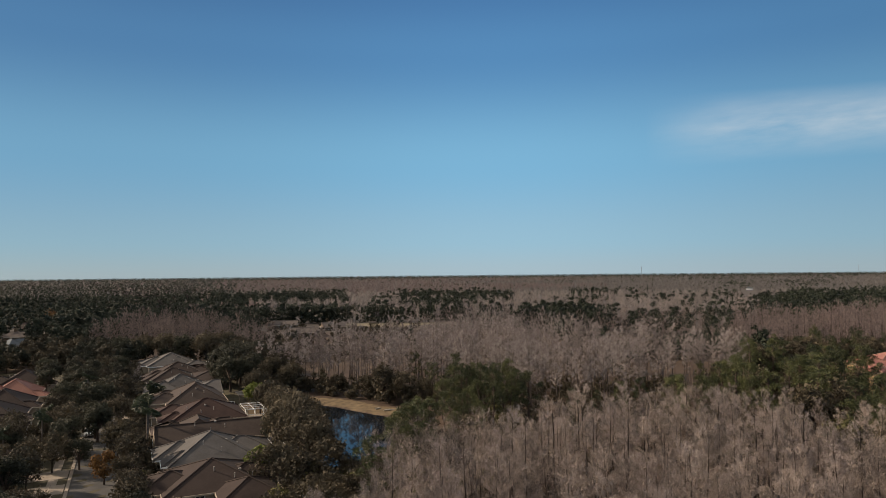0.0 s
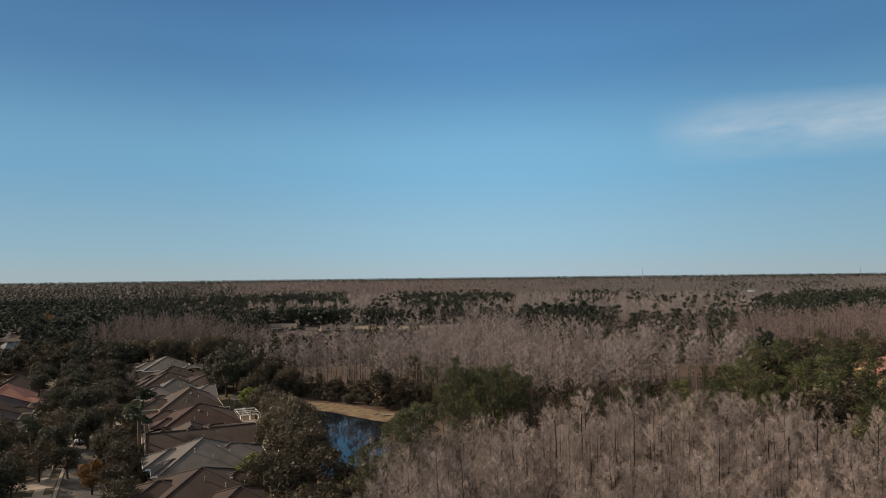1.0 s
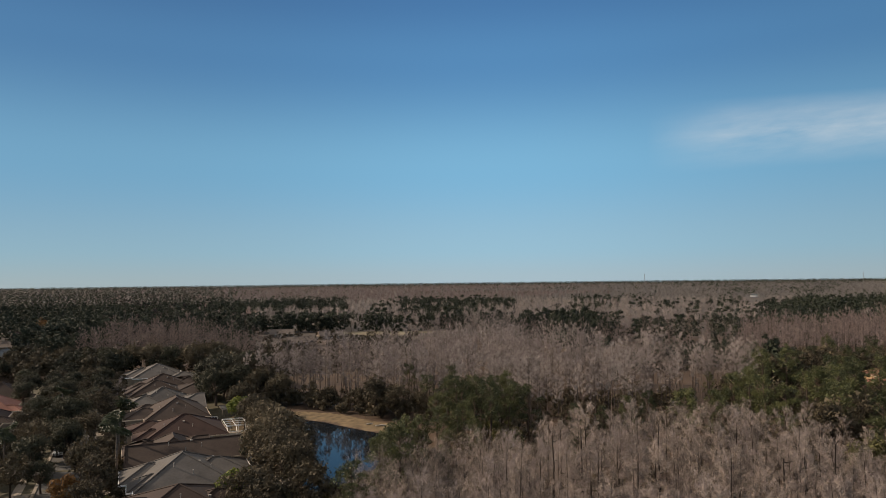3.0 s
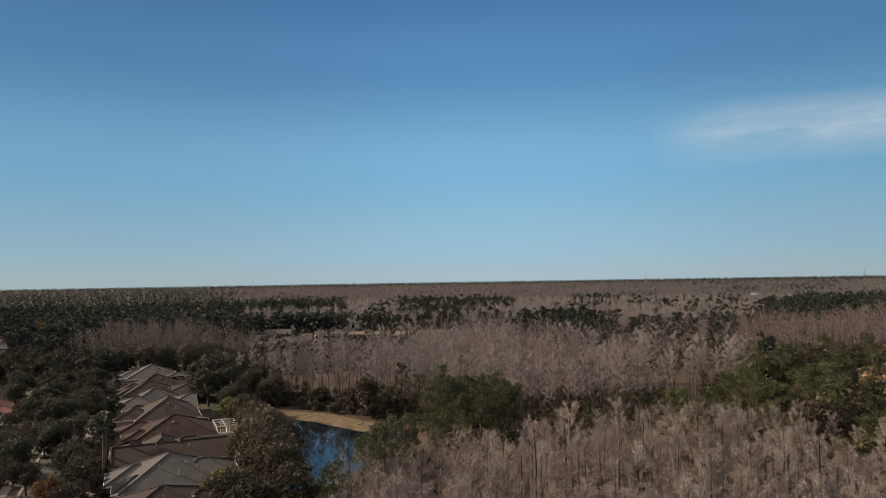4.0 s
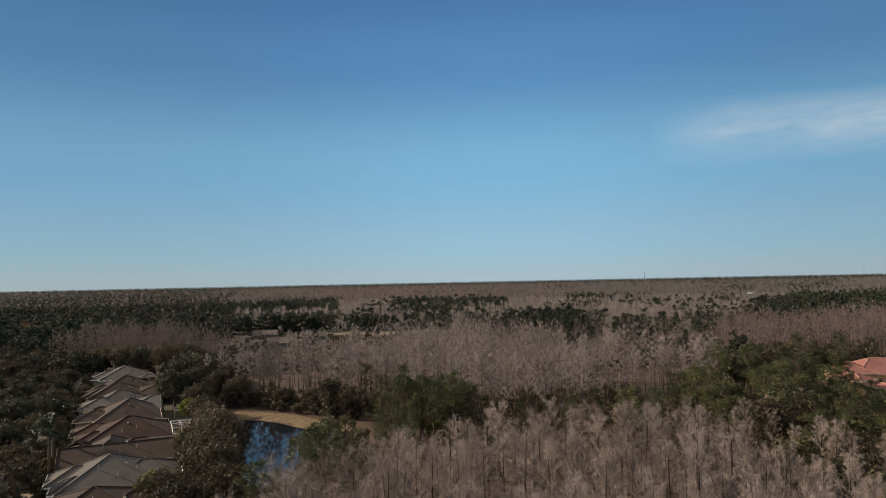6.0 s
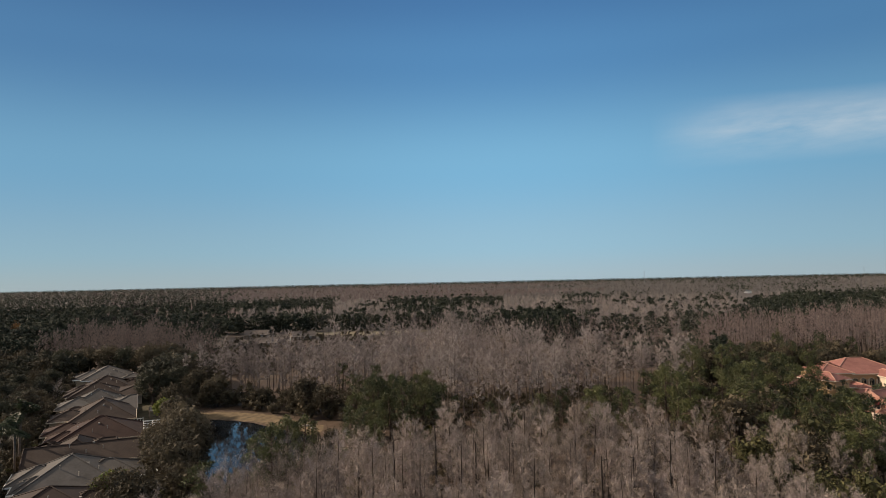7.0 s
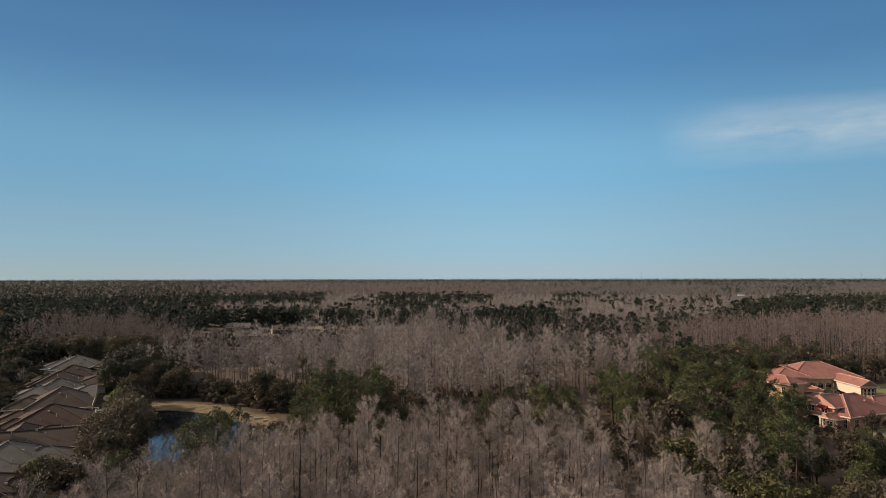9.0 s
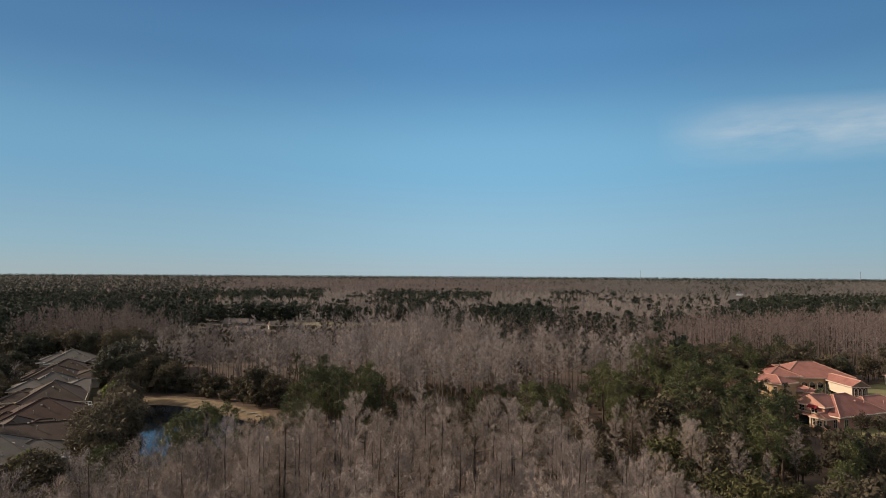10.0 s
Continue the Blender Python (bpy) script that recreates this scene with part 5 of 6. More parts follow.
# pale driftwood on the dry bank
DRIFT = material("bleached_driftwood", (0.34, 0.30, 0.25), (0.55, 0.50, 0.43), scale=2, fine=12)
for i, (lx, ly, turn, size) in enumerate(((-13.6, 168.6, 20, 2.6), (-16.4, 170.6, 35, 1.6), (-11.4, 166.2, 15, 1.3))):
    zl = float(ground_height(np.array([lx]), np.array([ly]))[0])
    ends = np.array([[-0.5 * size, 0, 0.14], [0.05 * size, 0.06, 0.2], [0.5 * size, -0.05, 0.12]])
    wood = thing("driftwood_log", "bleached driftwood log on the dry bank", "log", "driftwood on the bank", at=pose(lx, ly, zl, 0, 0, turn))
    part("log", mesh_of("log", tubes(ends[:-1], ends[1:], np.array([0.15, 0.17]), np.array([0.17, 0.09]), 8), DRIFT), DRIFT, wood)
    part("branch_stub", mesh_of("branch_stub", spikes(ends[1:2], ends[1:2] + np.array([[0.2, 0.35, 0.3]]), np.array([0.06])), DRIFT), DRIFT, wood)
# low bushy bare trees between the stand and the pond
BUSHY = [cypress(70 + i, h, limbs=22, twigs=48, thick=1.15, wide=1.75, sides=5, start_at=(0.10, 0.24)) for i, h in enumerate((9.0, 8.2, 10.0, 7.4))]
K_BUSHY = ("bare_tree", BUSHY, BARK, TWIG, "leafless grey-tan bushy tree near the pond", "tree", "bare trees by the pond")
FRINGE = [(-20, 54), (-24, 76), (-22, 91), (-15, 100), (-11, 107), (-6, 114), (1, 121), (9, 120), (17, 113), (15, 104), (10, 93), (4, 86), (-6, 70)]
x, y = jittered(*box_of(FRINGE), 3.5, rng)
k = inside(FRINGE, x, y)
low = np.where(y > 92, np.clip(0.78 + 0.055 * -edge_distance(FRINGE, x, y), 0.75, 1.0), 1.0)  # lower towards the water
fringe = [(float(a), float(b), float(rng.uniform(0.72, 1.0) * c)) for a, b, c in zip(x[k], y[k], low[k])]
planted(K_BUSHY, [q for q in fringe if q[0] + 0.2 * (q[1] - 90) > -9], rng)
planted(K_THIN, [(q[0], q[1], q[2] * 0.85) for q in fringe if q[0] + 0.2 * (q[1] - 90) <= -9], rng)

# the stands further on
for name, poly, step, models, mat, label in (
        ("cypress_stand", STAND_MID, 4.6, CYPRESS_MID, TWIG_MID, "leafless grey cypress stand with pale upright trunks behind the pond"),
        ("cypress_stand", STAND_LEFT, 4.6, CYPRESS_THIRD, TWIG_LEFT, "leafless pinkish cypress stand behind the houses"),
        ("cypress_stand", STAND_RIGHT, 4.9, CYPRESS_THIRD, TWIG_RED, "leafless pinkish cypress stand behind the tiled houses")):
    x, y = jittered(*box_of(poly), step, rng)
    keep = inside(poly, x, y)
    x, y = x[keep], y[keep]
    sc = (rng.uniform(0.72, 1.08, len(x)) + 0.24 * np.array([noise.noise(Vector((a / 9, b / 9, 2.2))) for a, b in zip(x, y)])) * 1.06
    clear = ~before_houses(x, y, [h[:2] for h in FAR_HOUSES])
    dull = np.array([noise.noise(Vector((a / 12, b / 12, 7.3))) for a, b in zip(x, y)]) + 0.30 * rng.normal(size=len(x)) > 0.12
    for want, twig, behind in ((False, mat, False), (True, TWIG_DULL if mat is TWIG_MID else mat, False), (False, mat, True), (True, TWIG_DULL if mat is TWIG_MID else mat, True)):
        rows = [(a, b, -0.05, c) for a, b, c, q, o in zip(x, y, sc, dull, clear) if q == want and o and (b > 218 and poly is STAND_MID) == behind]
        if not rows:
            continue
        woods(name, CYPRESS_THIRD if behind else models, rows, BARK if poly is STAND_RIGHT else BARK_PALE, twig, label, 32 + int(want))

# pines in the gaps between the stands
def pick(poly, step, lo, hi):
    x, y = jittered(*box_of(poly), step, rng)
    k = inside(poly, x, y)
    return [(float(a), float(b), float(rng.uniform(lo, hi))) for a, b in zip(x[k], y[k])]

def below_villas(rows, height):
    """Trees get lower towards the villas' gardens."""
    out = []
    for a, b, sc in rows:
        bearing = (a - 31) / (b - 8)
        room = 9.0
        if bearing > 0.492:
            room = 0.19 * (168 - math.hypot(a - 31, b - 8)) + 0.8
        elif bearing > 0.445:
            room = 0.165 * (200 - math.hypot(a - 31, b - 8)) + 1.0
        elif bearing > 0.40:
            room = 13.0
        else:
            room = 15.0
        along, across = (114 - a) * 0.995 + (156 - b) * 0.10, (b - 156) * 0.995 - (a - 114) * 0.10
        if 0 < along < 26 and abs(across) < 6.5:  # the low sun reaches the gable
            room = min(room, 2.6 + 0.5 * along)
        if room > 0.28 * height:
            out.append((a, b, min(sc * (1.14 if bearing < 0.44 else 1.0), room / height)))
    return out


planted(K_PINE, pick(PINES_MID, 4.3, 0.84, 1.08), rng)
planted(K_SHRUB, pick(PINES_MID, 6.5, 0.9, 1.4), rng)
right = pick(PINES_RIGHT, 5.2, 0.62, 1.12)
right = [q if q[0] > 74 or q[1] < 138 else (q[0], q[1], q[2] * 0.8) for i, q in enumerate(right) if q[0] > 74 or q[1] < 138 or i % 2]
right = [q for q in right if noise.noise(Vector((q[0] / 13, q[1] / 13, 1.7))) > -0.10]
brownish = [q for i, q in enumerate(right) if i % 3 == 2 or i % 7 == 3]
olive = [q for i, q in enumerate(right) if q not in brownish and q[1] < 122 and i % 2]
planted(K_PINE, below_villas([q for q in right if q not in brownish and q not in olive], 12.0), rng)
planted(K_OLIVE, below_villas([(a, b, c * 0.95) for a, b, c in olive], 9.5), rng)
K_BARE = ("bare_tree", CYPRESS[:3], BARK, TWIG, "leafless grey cypress among green pines", "tree", "bare trees among the pines")
planted(K_BARE, below_villas([(float(a), float(b), float(rng.uniform(0.55, 0.76))) for a, b in zip(rng.uniform(54, 90, 14), rng.uniform(92, 140, 14)) if inside(PINES_RIGHT, np.array([a]), np.array([b]))[0]], 15.5), rng)
gap = pick(BROWN_GAP, 4.4, 0.62, 0.9)
planted(K_BARE, [(a, b, c * 0.82) for a, b, c in gap[::2]], rng)
planted(K_THIN, gap[1::2], rng)
planted(K_THIN, below_villas([(q[0], q[1], q[2] * 1.05) for q in brownish], 9.0), rng)
planted(K_PINE, [(-9.3, 92.5, 0.95), (38, 148, 0.8), (43, 150, 0.8), (48.5, 143, 1.08), (52.4, 140, 1.0), (50, 147, 0.92), (54.5, 144, 0.85), (64.8, 151.8, 1.16), (68, 156, 1.12), (66, 147, 1.0), (62, 154, 0.95), (28, 150, 0.62), (33, 148, 0.62), (24, 128, 0.6), (-8.4, 189, 0.92), (0, 145, 0.8), (1, 140, 0.62), (4, 138, 0.78), (2, 128, 0.6), (-4, 124, 0.55), (6, 132, 0.7), (-3, 178, 0.85), (1, 116.5, 0.5), (90, 150, 1.12), (92, 160, 1.1), (94.6, 148, 1.02), (91.5, 149, 0.95), (94.5, 165, 1.15), (94, 149, 0.72), (86, 160, 1.15), (90, 168, 1.15), (82, 152, 1.05),
                 (111, 169, 0.6), (82, 111, 1.1), (78, 107, 1.0), (88, 104, 0.78), (92, 109, 0.72), (84, 99, 0.8), (97, 113, 0.62), (102, 118, 0.56), (80, 94, 0.8), (107, 124, 0.5), (112, 128, 0.45)], rng)
planted(K_THIN, [(117, 150.3, 0.6), (121, 151, 0.5), (124, 151.5, 0.55), (128.5, 153, 0.6)], rng)
planted(K_OAK, [(109.5, 167, 0.66), (106, 163, 0.5)], rng)
planted(K_PINE, [(98, 140, 0.74), (94.5, 138, 0.85), (101.5, 168, 1.12), (99, 171, 1.1), (103.8, 168.8, 1.06), (112, 134, 0.34), (116, 138, 0.4), (120, 141, 0.4), (109, 130, 0.36), (124, 142, 0.42), (105, 127, 0.42), (115, 131, 0.38)], rng)
planted(K_BUSH, [(114.5, 144, 0.6), (119, 143, 0.8), (124, 144, 0.9), (129, 145, 0.9), (134, 146, 0.9)], rng)
# the belt of trees behind the villas
belt = [(96 + 5.6 * k + float(rng.normal() * 1.2), 211 + 0.16 * 5.6 * k + float(rng.normal() * 2.5), float(rng.uniform(0.75, 1.05))) for k in range(19)]
belt = [q for q in belt if math.hypot(q[0] - 165.5, q[1] - 208) > 15]
planted(K_BROWN, [q for i, q in enumerate(belt) if i % 3 == 0], rng)
planted(K_OAK, [q for i, q in enumerate(belt) if i % 3 == 1], rng)
planted(K_THIN, [(q[0], q[1], q[2] * 1.2) for i, q in enumerate(belt) if i % 3 == 2], rng)

dark_belt = pick([(86, 188), (100, 200), (112, 214), (150, 224), (150, 240), (118, 238), (92, 214)], 6.0, 0.85, 1.12)
planted(K_PINE, dark_belt[::2], rng)
planted(K_BROWN, dark_belt[1::4], rng)
planted(K_OLIVE, [(a, b, c * 1.15) for a, b, c in dark_belt[3::4]], rng)

# undergrowth between the near stand and the pond, and along the far bank
edge = [(-20, 84, 1.2), (-16, 90, 1.1), (-12, 82, 1.0), (-9, 96, 1.2), (-13, 101, 1.2), (-5, 104, 1.1), (-16, 112, 0.9), (-11, 113, 1.0), (-12.5, 117, 0.8), (-7, 118, 1.1),
        (-4, 112, 1.3), (0, 108, 1.2), (4, 113, 1.2), (-9, 126, 0.7), (-6, 134, 0.9), (-3, 142, 1.3), (-6, 122, 1.0), (-2, 128, 1.2), (-24, 92, 1.2), (-22, 100, 1.1), (-18, 104, 1.2)]
planted(K_SHRUB, edge[::2], rng)
planted(K_BUSH, edge[1::2], rng)
foot = [(-50, 198), (-38, 195), (-25, 189.5), (-9, 180.5), (6, 184), (22, 189), (36, 192), (52, 196), (66, 199)]
thicket = []
for (xa, ya), (xb, yb) in zip(foot, foot[1:]):
    for j in range(13):
        f = (j + rng.uniform(-0.4, 0.4)) / 13
        thicket.append((xa + (xb - xa) * f, ya + (yb - ya) * f + float(rng.normal() * 1.8) + 0.3, -0.05, float(rng.uniform(0.9, 2.1)) * (0.5 if xa > -12 else 0.9)))
back = [(-50 + 5.0 * i + float(rng.normal() * 0.6), 193.5 - 0.62 * max(0.0, 5.0 * i - 10) + float(rng.normal() * 0.7), float(rng.uniform(0.8, 1.3))) for i in range(9)]
planted(K_BUSH, back, rng)
planted(K_BROWN, [(-16, 180, 0.86), (-10, 177, 0.74), (-21, 186, 0.55), (-5, 175, 0.62), (-30, 191, 0.5), (-50, 197, 0.9), (-43, 195, 0.75), (-56, 205, 1.05), (-48, 203, 0.95), (-61, 212, 1.1)], rng)

# low undergrowth in the gaps and along the foot of the middle stand
UNDER = [joined(*broadleaf(180 + i, h, r, leaves=125, size=0.22, lobes=7, stem=0.05, low=0.02, twigs=55)) for i, (h, r) in enumerate(((4.2, 2.0), (3.2, 1.8), (5.2, 2.0), (2.6, 2.2)))]
GAP = [(-48, 197), (-36, 194), (-24, 188), (-8, 178), (-5, 160), (-4, 128), (4, 112), (18, 112), (48, 106), (56, 125), (60, 160), (66, 200), (34, 193), (20, 190), (0, 185), (-20, 193), (-40, 199)]
x, y = jittered(*box_of(GAP), 4.6, rng)
k = inside(GAP, x, y) & (edge_distance(POND, x, y) > 8.5)
stuff("undergrowth", scattered(UNDER, [(a, b, -0.05, float(rng.uniform(0.7, 1.3))) for a, b in zip(x[k], y[k])], rng), OAK_BROWN, "brown half-bare undergrowth between the stands", "undergrowth")
stuff("undergrowth", scattered(UNDER, thicket, rng), OAK_BROWN, "dark brown thicket at the foot of the middle cypress stand", "undergrowth")
x, y = jittered(*box_of(PINES_RIGHT), 6.5, rng)
k = inside(PINES_RIGHT, x, y)
stuff("undergrowth", scattered(UNDER, [(a, b, -0.05, float(rng.uniform(0.7, 1.3))) for a, b in zip(x[k], y[k])], rng), OAK_BROWN, "brown half-bare undergrowth below the pines", "undergrowth")

SCRUB = [joined(*broadleaf(185 + i, h, r, leaves=430, size=0.16, lobes=9, stem=0.05, low=0.02, twigs=70)) for i, (h, r) in enumerate(((4.2, 1.9), (3.2, 1.7), (5.0, 1.8)))]
SHORE = [(-24, 78), (-8, 75), (4, 90), (14, 106), (10, 116), (-1, 124), (-3, 140), (-7, 146), (-6, 128), (-12, 114), (-18, 108), (-28, 100)]
x, y = jittered(*box_of(SHORE), 2.7, rng)
k = inside(SHORE, x, y) & (edge_distance(POND, x, y) > 0.5)
shore = [(a, b, -0.1, float(rng.uniform(0.6, 1.25))) for a, b in zip(x[k], y[k])]
stuff("shore_scrub", scattered(SCRUB, shore[::3], rng), SHRUB_LEAF, "olive and yellowish scrub between pond and cypresses", "scrub")
stuff("shore_scrub", scattered(SCRUB, shore[1::3] + shore[2::3], rng), OAK_BROWN, "brown half-bare scrub between pond and cypresses", "scrub")
x, y = jittered(100, 200, 205, 232, 4.2, rng)
k = (y > 209 + 0.1 * (x - 100)) & (np.hypot(x - 163, y - 211) > 14)
stuff("undergrowth", scattered(UNDER, [(a, b, -0.05, float(rng.uniform(1.1, 2.1))) for a, b in zip(x[k], y[k])], rng), OAK_BROWN, "brown half-bare thicket behind the villas", "undergrowth")
x, y = jittered(-100, -10, 240, 424, 9.0, rng)
k = inside([(-64, 236), (-24, 252), (-14, 300), (-12, 422), (-96, 422), (-112, 400), (-100, 366)], x, y) & (np.hypot(x + 78, y - 380) > 20)
stuff("undergrowth", scattered(UNDER, [(a, b, -0.05, float(rng.uniform(0.8, 1.5))) for a, b in zip(x[k], y[k])], rng), OAK_BROWN, "low brown scrub before the far field", "undergrowth")

# oaks round the houses and the pond
oaks = [(-61, 196, 0.95), (-65, 204, 1.1), (-68, 214, 1.1), (-61.5, 207, 1.28), (-56, 199, 1.0), (-67, 220, 1.2), (-73, 222, 0.95), (-72, 232, 1.0), (-68, 226, 1.15), (-62, 219, 1.05), (-62, 232, 1.05), (-74, 244, 1.1), (-98, 258, 1.05), (-122, 262, 0.95), (-79, 252, 1.1),
        (-21.5, 118, 0.75), (-33, 134, 0.72), (-45, 168, 0.6)]
planted(K_OAK, oaks, rng)
planted(K_BROWN, [(-88, 255, 1.12), (-105, 260, 1.05), (-84, 262, 1.12), (-114, 262, 1.0), (-70, 238, 1.12)], rng)
planted(K_BROWN, [(-29.5, 137, 0.95), (-33, 146, 0.86), (-37.5, 155, 0.8), (-41, 163, 0.8), (-26.5, 128, 0.98), (-24, 119, 0.95)], rng)
thin = [(-22, 113, 1.25), (-26.5, 121, 1.3), (-29.5, 129, 1.25), (-24, 127, 1.15), (-31, 138, 1.05), (-46, 174, 0.9), (-50, 184, 1.0), (-22, 99, 1.0), (-26, 105, 1.0), (-18, 106, 1.0)]
planted(K_BROWN, [(a, b, c * 0.72) for a, b, c in thin[::2]], rng)
planted(K_THIN, thin[1::2], rng)
yards = []
for k in range(29):
    s = -44 + 7.0 * k
    for p in (-16.5, -22.0, -27.5, -55):
        if (p == -22.0 and 0 < s < 10) or (p == -16.5 and k % 3 == 0) or (p == -22.0 and k % 3 == 1) or (p == -27.5 and 18 < s < 96 and k % 2):
            continue
        a, b = plan(s + rng.normal() * 1.6, p + rng.normal() * 1.1)
        yards.append((a, b, float(rng.uniform(0.56, 0.90)) * (1.1 if p < -40 else 0.90)))
    if s < 40:
        yards.append((*plan(s + 3 + rng.normal(), -32 + rng.normal() * 1.5), float(rng.uniform(0.6, 0.75))))
for k in range(11):
    a, b = plan(-52 + 5.0 * k + rng.normal(), -8.0 - 3.5 * (k % 3) + rng.normal())
    if k < 5:
        yards.append((a, b, 0.62))
def open_street(q):
    """Where the street shows between the crowns."""
    s, p = street_of([q[0]], [q[1]])
    return (-46 < s[0] < 7 and -23.5 < p[0] < -15.5) or (22 < s[0] < 28 and -21 < p[0] < -9)


yards = [q for q in yards if math.hypot(q[0] + 56.0, q[1] - 106.0) > 8.0 and not open_street(q)]
for k in range(17):
    q = (*plan(8 + 7.6 * k + rng.normal(), (-18.5, -15.0, -23.0)[k % 3] + rng.normal() * 0.6), float(rng.uniform(0.74, 0.92)))
    if math.hypot(q[0] + 54.5, q[1] - 110.3) > 7.5 and not open_street(q) and k % 4 != 1:
        yards.append(q)
planted(K_THIN, [(*plan(s, p), c) for s, p, c in ((-16, -12.2, 0.8), (-8, -12.6, 0.85), (0, -12.4, 0.9), (9, -12.8, 0.85), (-24, -12.2, 0.8), (14, -14.5, 0.9))], rng)
planted(K_OAK, [q for i, q in enumerate(yards) if i % 2], rng)
planted(K_THIN, [(q[0], q[1], q[2] * 1.12) for i, q in enumerate(yards) if not i % 2], rng)
planted(K_SHRUB, [(*plan(-12 + 9.2 * k + rng.normal(), -10.6 + rng.normal() * 0.5), float(rng.uniform(0.5, 0.8))) for k in range(16)], rng)
planted(K_THIN, [(*plan(26 + 7.6 * k + rng.normal(), -11.6 + rng.normal() * 0.6), float(rng.uniform(0.5, 0.66))) for k in range(14)], rng)
front = [(*plan(-26 + 5.4 * k + rng.normal(), -11.5 - 2.0 * (k % 2) + rng.normal() * 0.5), float(rng.uniform(0.55, 0.75))) for k in range(0, 12, 2)]
planted(K_THIN, [q for q in front if math.hypot(q[0] + 54.5, q[1] - 110.3) > 5 and not open_street(q)], rng)
planted(K_THIN, [(*plan(-24 + 5.6 * k + rng.normal(), -24.0 - 4.5 * (k % 3) + rng.normal() * 0.5), float(rng.uniform(0.7, 0.85))) for k in range(0, 9, 2)], rng)
planted(K_OAK, [(*plan(100 + 8.5 * k, -34 - 2.5 * (k % 2)), 0.72) for k in range(4)], rng)
planted(K_OAK, [(*plan(92 + 9 * k, 17.5 + 2 * (k % 2)), 0.7) for k in range(5)], rng)
planted(K_BUSH, [(*plan(-10 + 4.3 * k + rng.normal() * 0.5, -9.8 + rng.normal() * 0.4), float(rng.uniform(0.75, 1.1))) for k in range(36)], rng)
# dense oaks behind and beyond the houses
SUBURB = [broadleaf(190 + i, 9.5, 4.6, leaves=520, size=0.38, lobes=18, low=0.05)[1] for i in range(4)]
x, y = jittered(-260, -60, 110, 300, 6.2, rng)
s_, p_ = street_of(x, y)
k = (np.abs(x - 12) < 0.80 * y + 25) & ~((s_ > -60) & (s_ < 146) & (p_ > -57) & (p_ < 22)) & (edge_distance(STAND_LEFT, x, y) > 1.5) & (edge_distance(STAND_MID, x, y) > 2)
k &= ~before_houses(x, y, [h[:2] for h in FAR_HOUSES])
rows = [(a, b, 0.0, float(rng.uniform(0.72, 1.05))) for a, b in zip(x[k], y[k])]
pick_brown = [noise.noise(Vector((r[0] / 20, r[1] / 20, 5.5))) + 0.3 * float(rng.normal()) > 0.02 for r in rows]
stuff("suburban_oaks", scattered(SUBURB, [r for r, q in zip(rows, pick_brown) if not q], rng), OAK_LEAF, "dense dark oaks behind the houses", "woods")
stuff("suburban_oaks", scattered(SUBURB, [r for r, q in zip(rows, pick_brown) if q], rng), OAK_BROWN, "brown thinning oaks behind the houses", "woods")
planted(K_PALM, [(-55.0, 127.4, 1.2), (-56.6, 131.0, 1.3), (-75.8, 129.6, 0.8), (-76.8, 131.8, 0.86), (-78.5, 122.3, 0.75), (-87, 168, 1.0), (120.4, 172, 0.72), (123.5, 173.5, 0.66)], rng)
tree("orange_tree", broadleaf(170, 5.6, 2.4, leaves=1500, size=0.2, lobes=16, stem=0.12, low=0.15, twigs=120), BARK, ORANGE_LEAF, "small tree in orange autumn leaf by the street", "tree", "", pose(-54.5, 110.3, 0, 0, 0, 30))
tree("bare_tree", BUSHY[1], BARK, TWIG_MID, "small pale-grey leafless tree in a front yard", "tree", "", pose(*plan(94, -10.5), 0, 0, 0, 50) @ Matrix.Diagonal((0.75, 0.75, 0.75, 1)))
tree("autumn_oak", OAK_THIN[0], BARK, ORANGE_LEAF, "oak in dull orange autumn leaf far among evergreens", "tree", "", pose(-236, 412, 0, 0, 0, 10) @ Matrix.Diagonal((1.5, 1.5, 1.6, 1)))
bright = [(-28.5, 108.5, 1.5), (-47, 171, 1.5)]
for bx, by, bs in bright:
    tree("garden_tree", broadleaf(171, 4.4, 2.1, leaves=1300, size=0.24, lobes=14, stem=0.1, low=0.08), BARK, BRIGHT_LEAF, "small bright green garden tree behind a house", "tree", "garden trees", pose(bx, by, 0, 0, 0, 80 * bs) @ Matrix.Diagonal((bs, bs, bs, 1)))

# the woods beyond, out to the horizon: rows that spread with the distance
EVERGREEN = [
    [(-1300, 1950), (-800, 1480), (-480, 1000), (-320, 720), (-255, 590), (-170, 405), (-150, 356), (-250, 320), (-820, 900)],
    [(-410, 960), (-320, 1005), (-260, 1110), (-165, 1110), (-90, 640), (-130, 625), (-200, 640), (-240, 700)],
    [(-60, 1010), (90, 905), (75, 700), (0, 690), (-52, 700)],
    [(-32, 545), (-14, 650), (12, 640), (14, 524)],
    [(165, 930), (290, 1010), (215, 810), (145, 800)],
    [(330, 712), (466, 847), (700, 1000), (760, 900), (440, 560), (255, 400), (205, 372), (176, 372), (200, 434)],
    [(-240, 430), (-228, 512), (-100, 522), (-40, 505), (-52, 463), (-96, 462), (-116, 424), (-140, 372), (-176, 396)],
    [(38, 402), (66, 462), (98, 486), (84, 350), (66, 328), (46, 384)],
    [(98, 222), (133, 285), (142, 272), (114, 214), (96, 206)],
    [(-420, 480), (-330, 420), (-150, 356), (-154, 286), (-120, 262), (-260, 250), (-470, 330)],
    [(58, 258), (96, 300), (140, 318), (118, 266), (84, 256)],
]
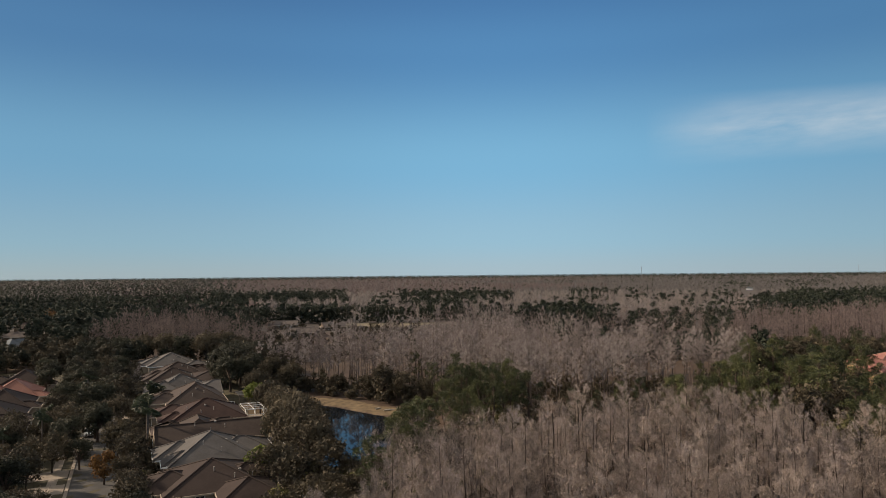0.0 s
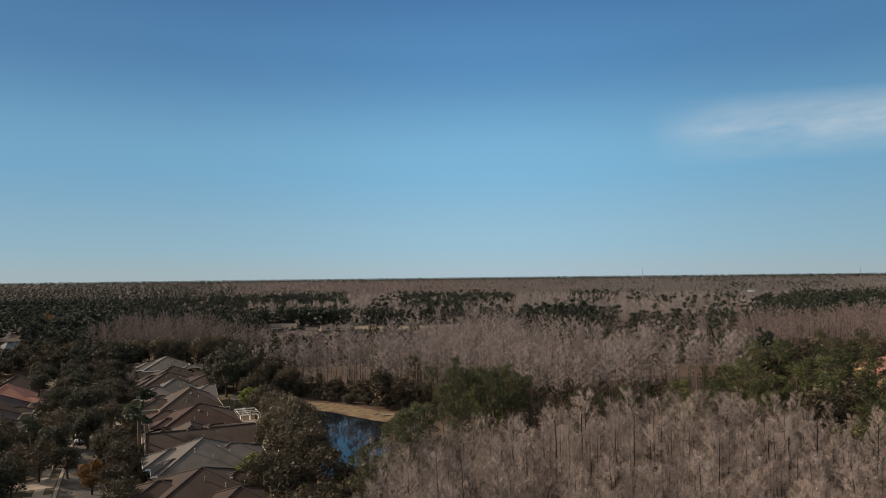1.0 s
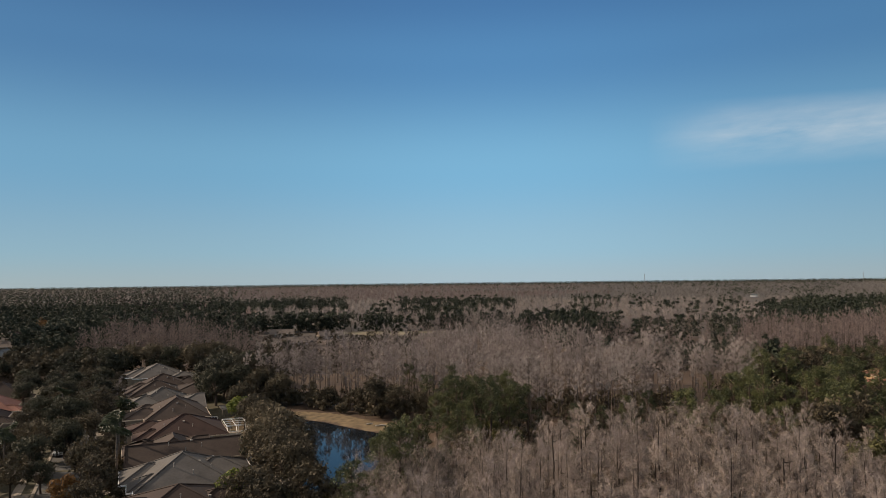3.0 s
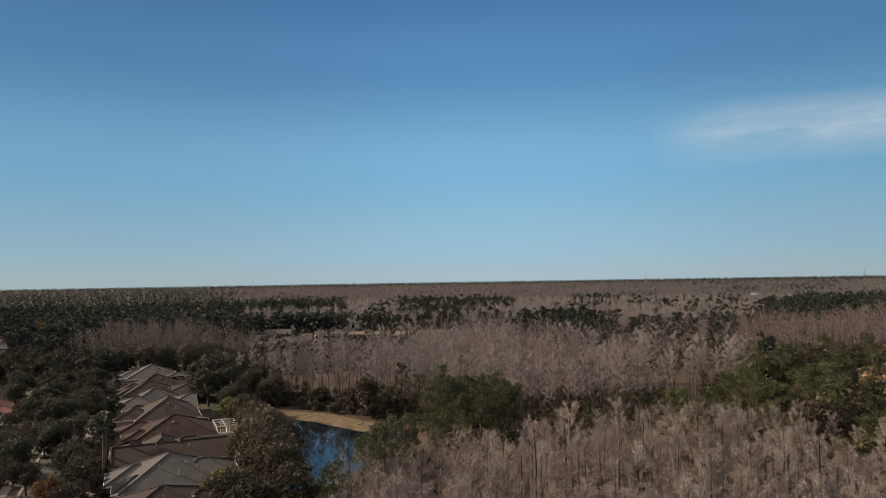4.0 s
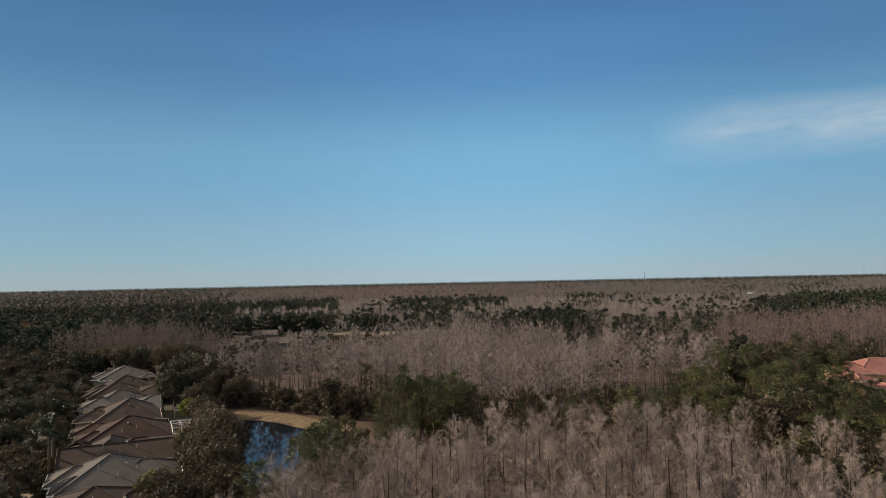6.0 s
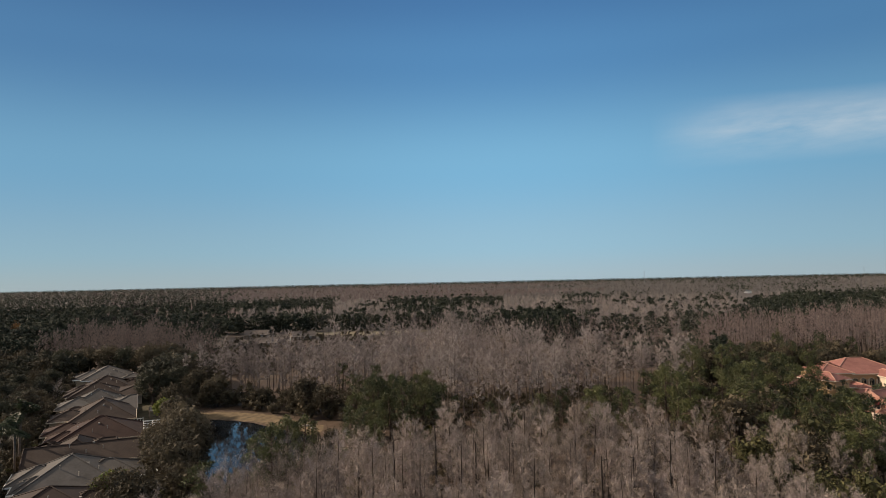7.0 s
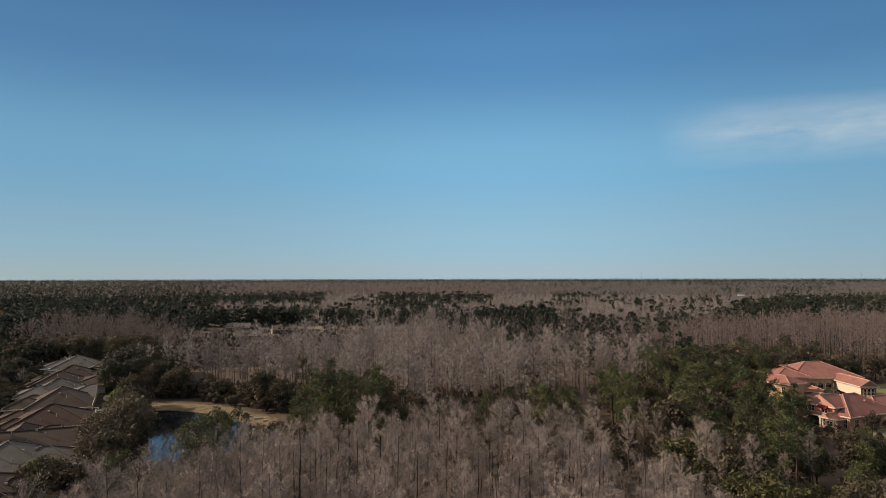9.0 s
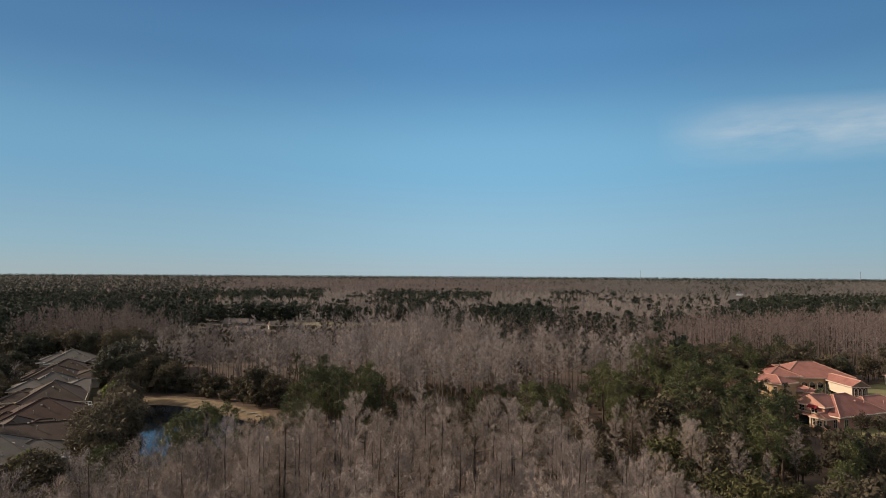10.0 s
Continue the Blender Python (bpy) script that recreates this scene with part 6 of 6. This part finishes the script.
MIXED = [[(-52, 463), (-40, 520), (30, 490), (22, 458)], [(440, 1250), (760, 1650), (900, 1500), (480, 900), (340, 820), (300, 880)], [(84, 335), (100, 398), (152, 440), (215, 475), (205, 420), (152, 334)],
         [(250, 2100), (900, 2700), (1500, 2400), (900, 1700)]]
CLEARINGS = [(h[0], h[1], 13) for h in FAR_HOUSES]
SCRUBLAND = [(-64, 236), (-24, 258), (-14, 300), (20, 458), (-100, 461), (-116, 420), (-104, 366), (-78, 300)]
TAKEN = [STAND_NEAR, STAND_MID, STAND_LEFT, STAND_RIGHT, PINES_MID, PINES_RIGHT, POND]


def free_ground(x, y):
    """Where no stand, house, field or garden is."""
    s, p = street_of(x, y)
    k = ~((s > -60) & (s < 150) & (p > -58) & (p < 26)) & ~((x < -60) & (y < 292))
    k &= ~((x > 98) & (x < 195) & (y > 130) & (y < 226)) & ~((x > -60) & (y < 205))
    k &= ~((np.abs(x - 8 - 0.4405 * y) < 7 + 0.003 * y) & (y > 640) & (y < 1150)) & ~inside(SCRUBLAND, x, y)
    for poly in TAKEN:
        k &= edge_distance(poly, x, y) > 2.0
    for hx, hy, hr in CLEARINGS:
        k &= np.hypot(x - hx, y - hy) > hr
    return k & ~before_houses(x, y, [h[:2] for h in FAR_HOUSES])


def far_rows(d0, d1, ratio, width, least):
    xs, ys, d = [], [], d0
    while d < d1:
        w = max(least, width * d)
        n = int(1.62 * d / w)
        bearing = (np.arange(n) + rng.uniform(-0.45, 0.45, n)) / n * 1.62 - 0.80
        r = d * (1 + rng.uniform(-0.5, 0.5, n) * (ratio - 1) * 1.5)
        xs.append(12 + r * np.sin(bearing))
        ys.append(r * np.cos(bearing))
        d *= ratio
    x, y = np.concatenate(xs), np.concatenate(ys)
    k = free_ground(x, y)
    return x[k], y[k]


def evergreen_share(x, y):
    """How likely an evergreen is at each place."""
    patch = np.array([noise.noise(Vector((a / 60, b / 60, 3.1))) + 0.6 * noise.noise(Vector((a / 240, b / 150, 8.7))) for a, b in zip(x, y)])
    share = 0.015 + 0.85 * np.clip((patch - 0.42) * 7, 0, 1)
    d = np.hypot(x, y)  # ragged edges
    x, y = [q + 0.032 * d * np.array([noise.noise(Vector((a / 80, b / 110, e))) for a, b in zip(x, y)]) for q, e in ((x, 21.0), (y, 33.0))]
    share = np.where((x / y < -0.30) & (d < 3600), np.maximum(share, 0.30 + 0.62 * np.clip((patch + 0.2) * 4, 0, 1)), share)
    for poly in MIXED:
        share = np.where(inside(poly, x, y), 0.05 + 0.75 * np.clip((patch - 0.06) * 6, 0, 1), share)
    for poly in EVERGREEN:
        share = np.where(inside(poly, x, y), 0.98 + 0.25 * np.minimum(patch + 0.15, 0), share)
    # beyond 3 km nearly all evergreen, the dark tone standing in for horizon haze
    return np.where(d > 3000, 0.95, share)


# the wall of trees behind the field
wx = np.repeat(np.arange(-238, 28, 3.9), 3)
wx = wx + rng.uniform(-1.8, 1.8, len(wx))
wy = 464.5 + np.tile([0.0, 4.0, 8.5], len(wx) // 3) + rng.uniform(-1.6, 1.6, len(wx)) + np.where(wx < -100, 0.10 * (wx + 100), 0)
leafy = np.array([noise.noise(Vector((a / 16, b / 9, 6.6))) for a, b in zip(wx, wy)]) + 0.12 * rng.normal(size=len(wx)) > np.where(wx < -70, -0.30, -0.02)
wall_rows = [(a, b, 0.0, float(c)) for a, b, c in zip(wx, wy, rng.uniform(0.74, 1.04, len(wx)))]
stuff("evergreen_woods", scattered(PINE_NEARER, [r for r, q in zip(wall_rows, leafy) if q], rng), FAR_GREEN, "dark green pines and oaks along the edge of the field", "woods")
woods("bare_woods", CYPRESS_BACK, [r for r, q in zip(wall_rows, leafy) if not q], BARK_PALE, PALE_BARE, "brown leafless trees along the edge of the field", 47)

bands = {}
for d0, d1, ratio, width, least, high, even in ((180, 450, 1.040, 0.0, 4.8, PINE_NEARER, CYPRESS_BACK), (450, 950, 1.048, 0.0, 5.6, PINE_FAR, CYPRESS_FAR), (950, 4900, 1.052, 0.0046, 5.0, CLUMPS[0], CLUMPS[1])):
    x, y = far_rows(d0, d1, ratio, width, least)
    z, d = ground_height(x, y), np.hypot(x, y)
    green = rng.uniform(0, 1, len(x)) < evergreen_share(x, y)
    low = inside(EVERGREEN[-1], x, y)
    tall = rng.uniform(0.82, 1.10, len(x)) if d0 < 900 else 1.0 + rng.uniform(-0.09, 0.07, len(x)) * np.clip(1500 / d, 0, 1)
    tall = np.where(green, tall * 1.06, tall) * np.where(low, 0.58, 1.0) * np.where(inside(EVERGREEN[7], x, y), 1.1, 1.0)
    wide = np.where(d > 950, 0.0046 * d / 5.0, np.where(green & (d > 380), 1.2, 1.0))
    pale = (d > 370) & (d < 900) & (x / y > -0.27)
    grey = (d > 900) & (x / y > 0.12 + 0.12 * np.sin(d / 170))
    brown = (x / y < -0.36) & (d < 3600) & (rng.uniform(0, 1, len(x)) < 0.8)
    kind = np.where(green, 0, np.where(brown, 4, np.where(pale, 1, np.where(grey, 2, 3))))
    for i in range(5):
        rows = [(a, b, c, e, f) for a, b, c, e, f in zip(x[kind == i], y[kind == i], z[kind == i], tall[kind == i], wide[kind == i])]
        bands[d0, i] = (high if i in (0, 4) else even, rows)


def far_wood(models, rows, seed):
    """Copies of light crowns, wider where they stand for a clump far off."""
    r, out = np.random.default_rng(seed), []
    for x, y, z, tall, wide in rows:
        v, t = models[r.integers(len(models))]
        a, w = r.uniform(0, 6.283), wide * r.uniform(0.85, 1.2)
        c, d = math.cos(a) * w, math.sin(a) * w
        out.append((v @ np.array([[c, -d, 0], [d, c, 0], [0, 0, tall]]).T + np.array([x, y, z]), t))
    return joined(*out)


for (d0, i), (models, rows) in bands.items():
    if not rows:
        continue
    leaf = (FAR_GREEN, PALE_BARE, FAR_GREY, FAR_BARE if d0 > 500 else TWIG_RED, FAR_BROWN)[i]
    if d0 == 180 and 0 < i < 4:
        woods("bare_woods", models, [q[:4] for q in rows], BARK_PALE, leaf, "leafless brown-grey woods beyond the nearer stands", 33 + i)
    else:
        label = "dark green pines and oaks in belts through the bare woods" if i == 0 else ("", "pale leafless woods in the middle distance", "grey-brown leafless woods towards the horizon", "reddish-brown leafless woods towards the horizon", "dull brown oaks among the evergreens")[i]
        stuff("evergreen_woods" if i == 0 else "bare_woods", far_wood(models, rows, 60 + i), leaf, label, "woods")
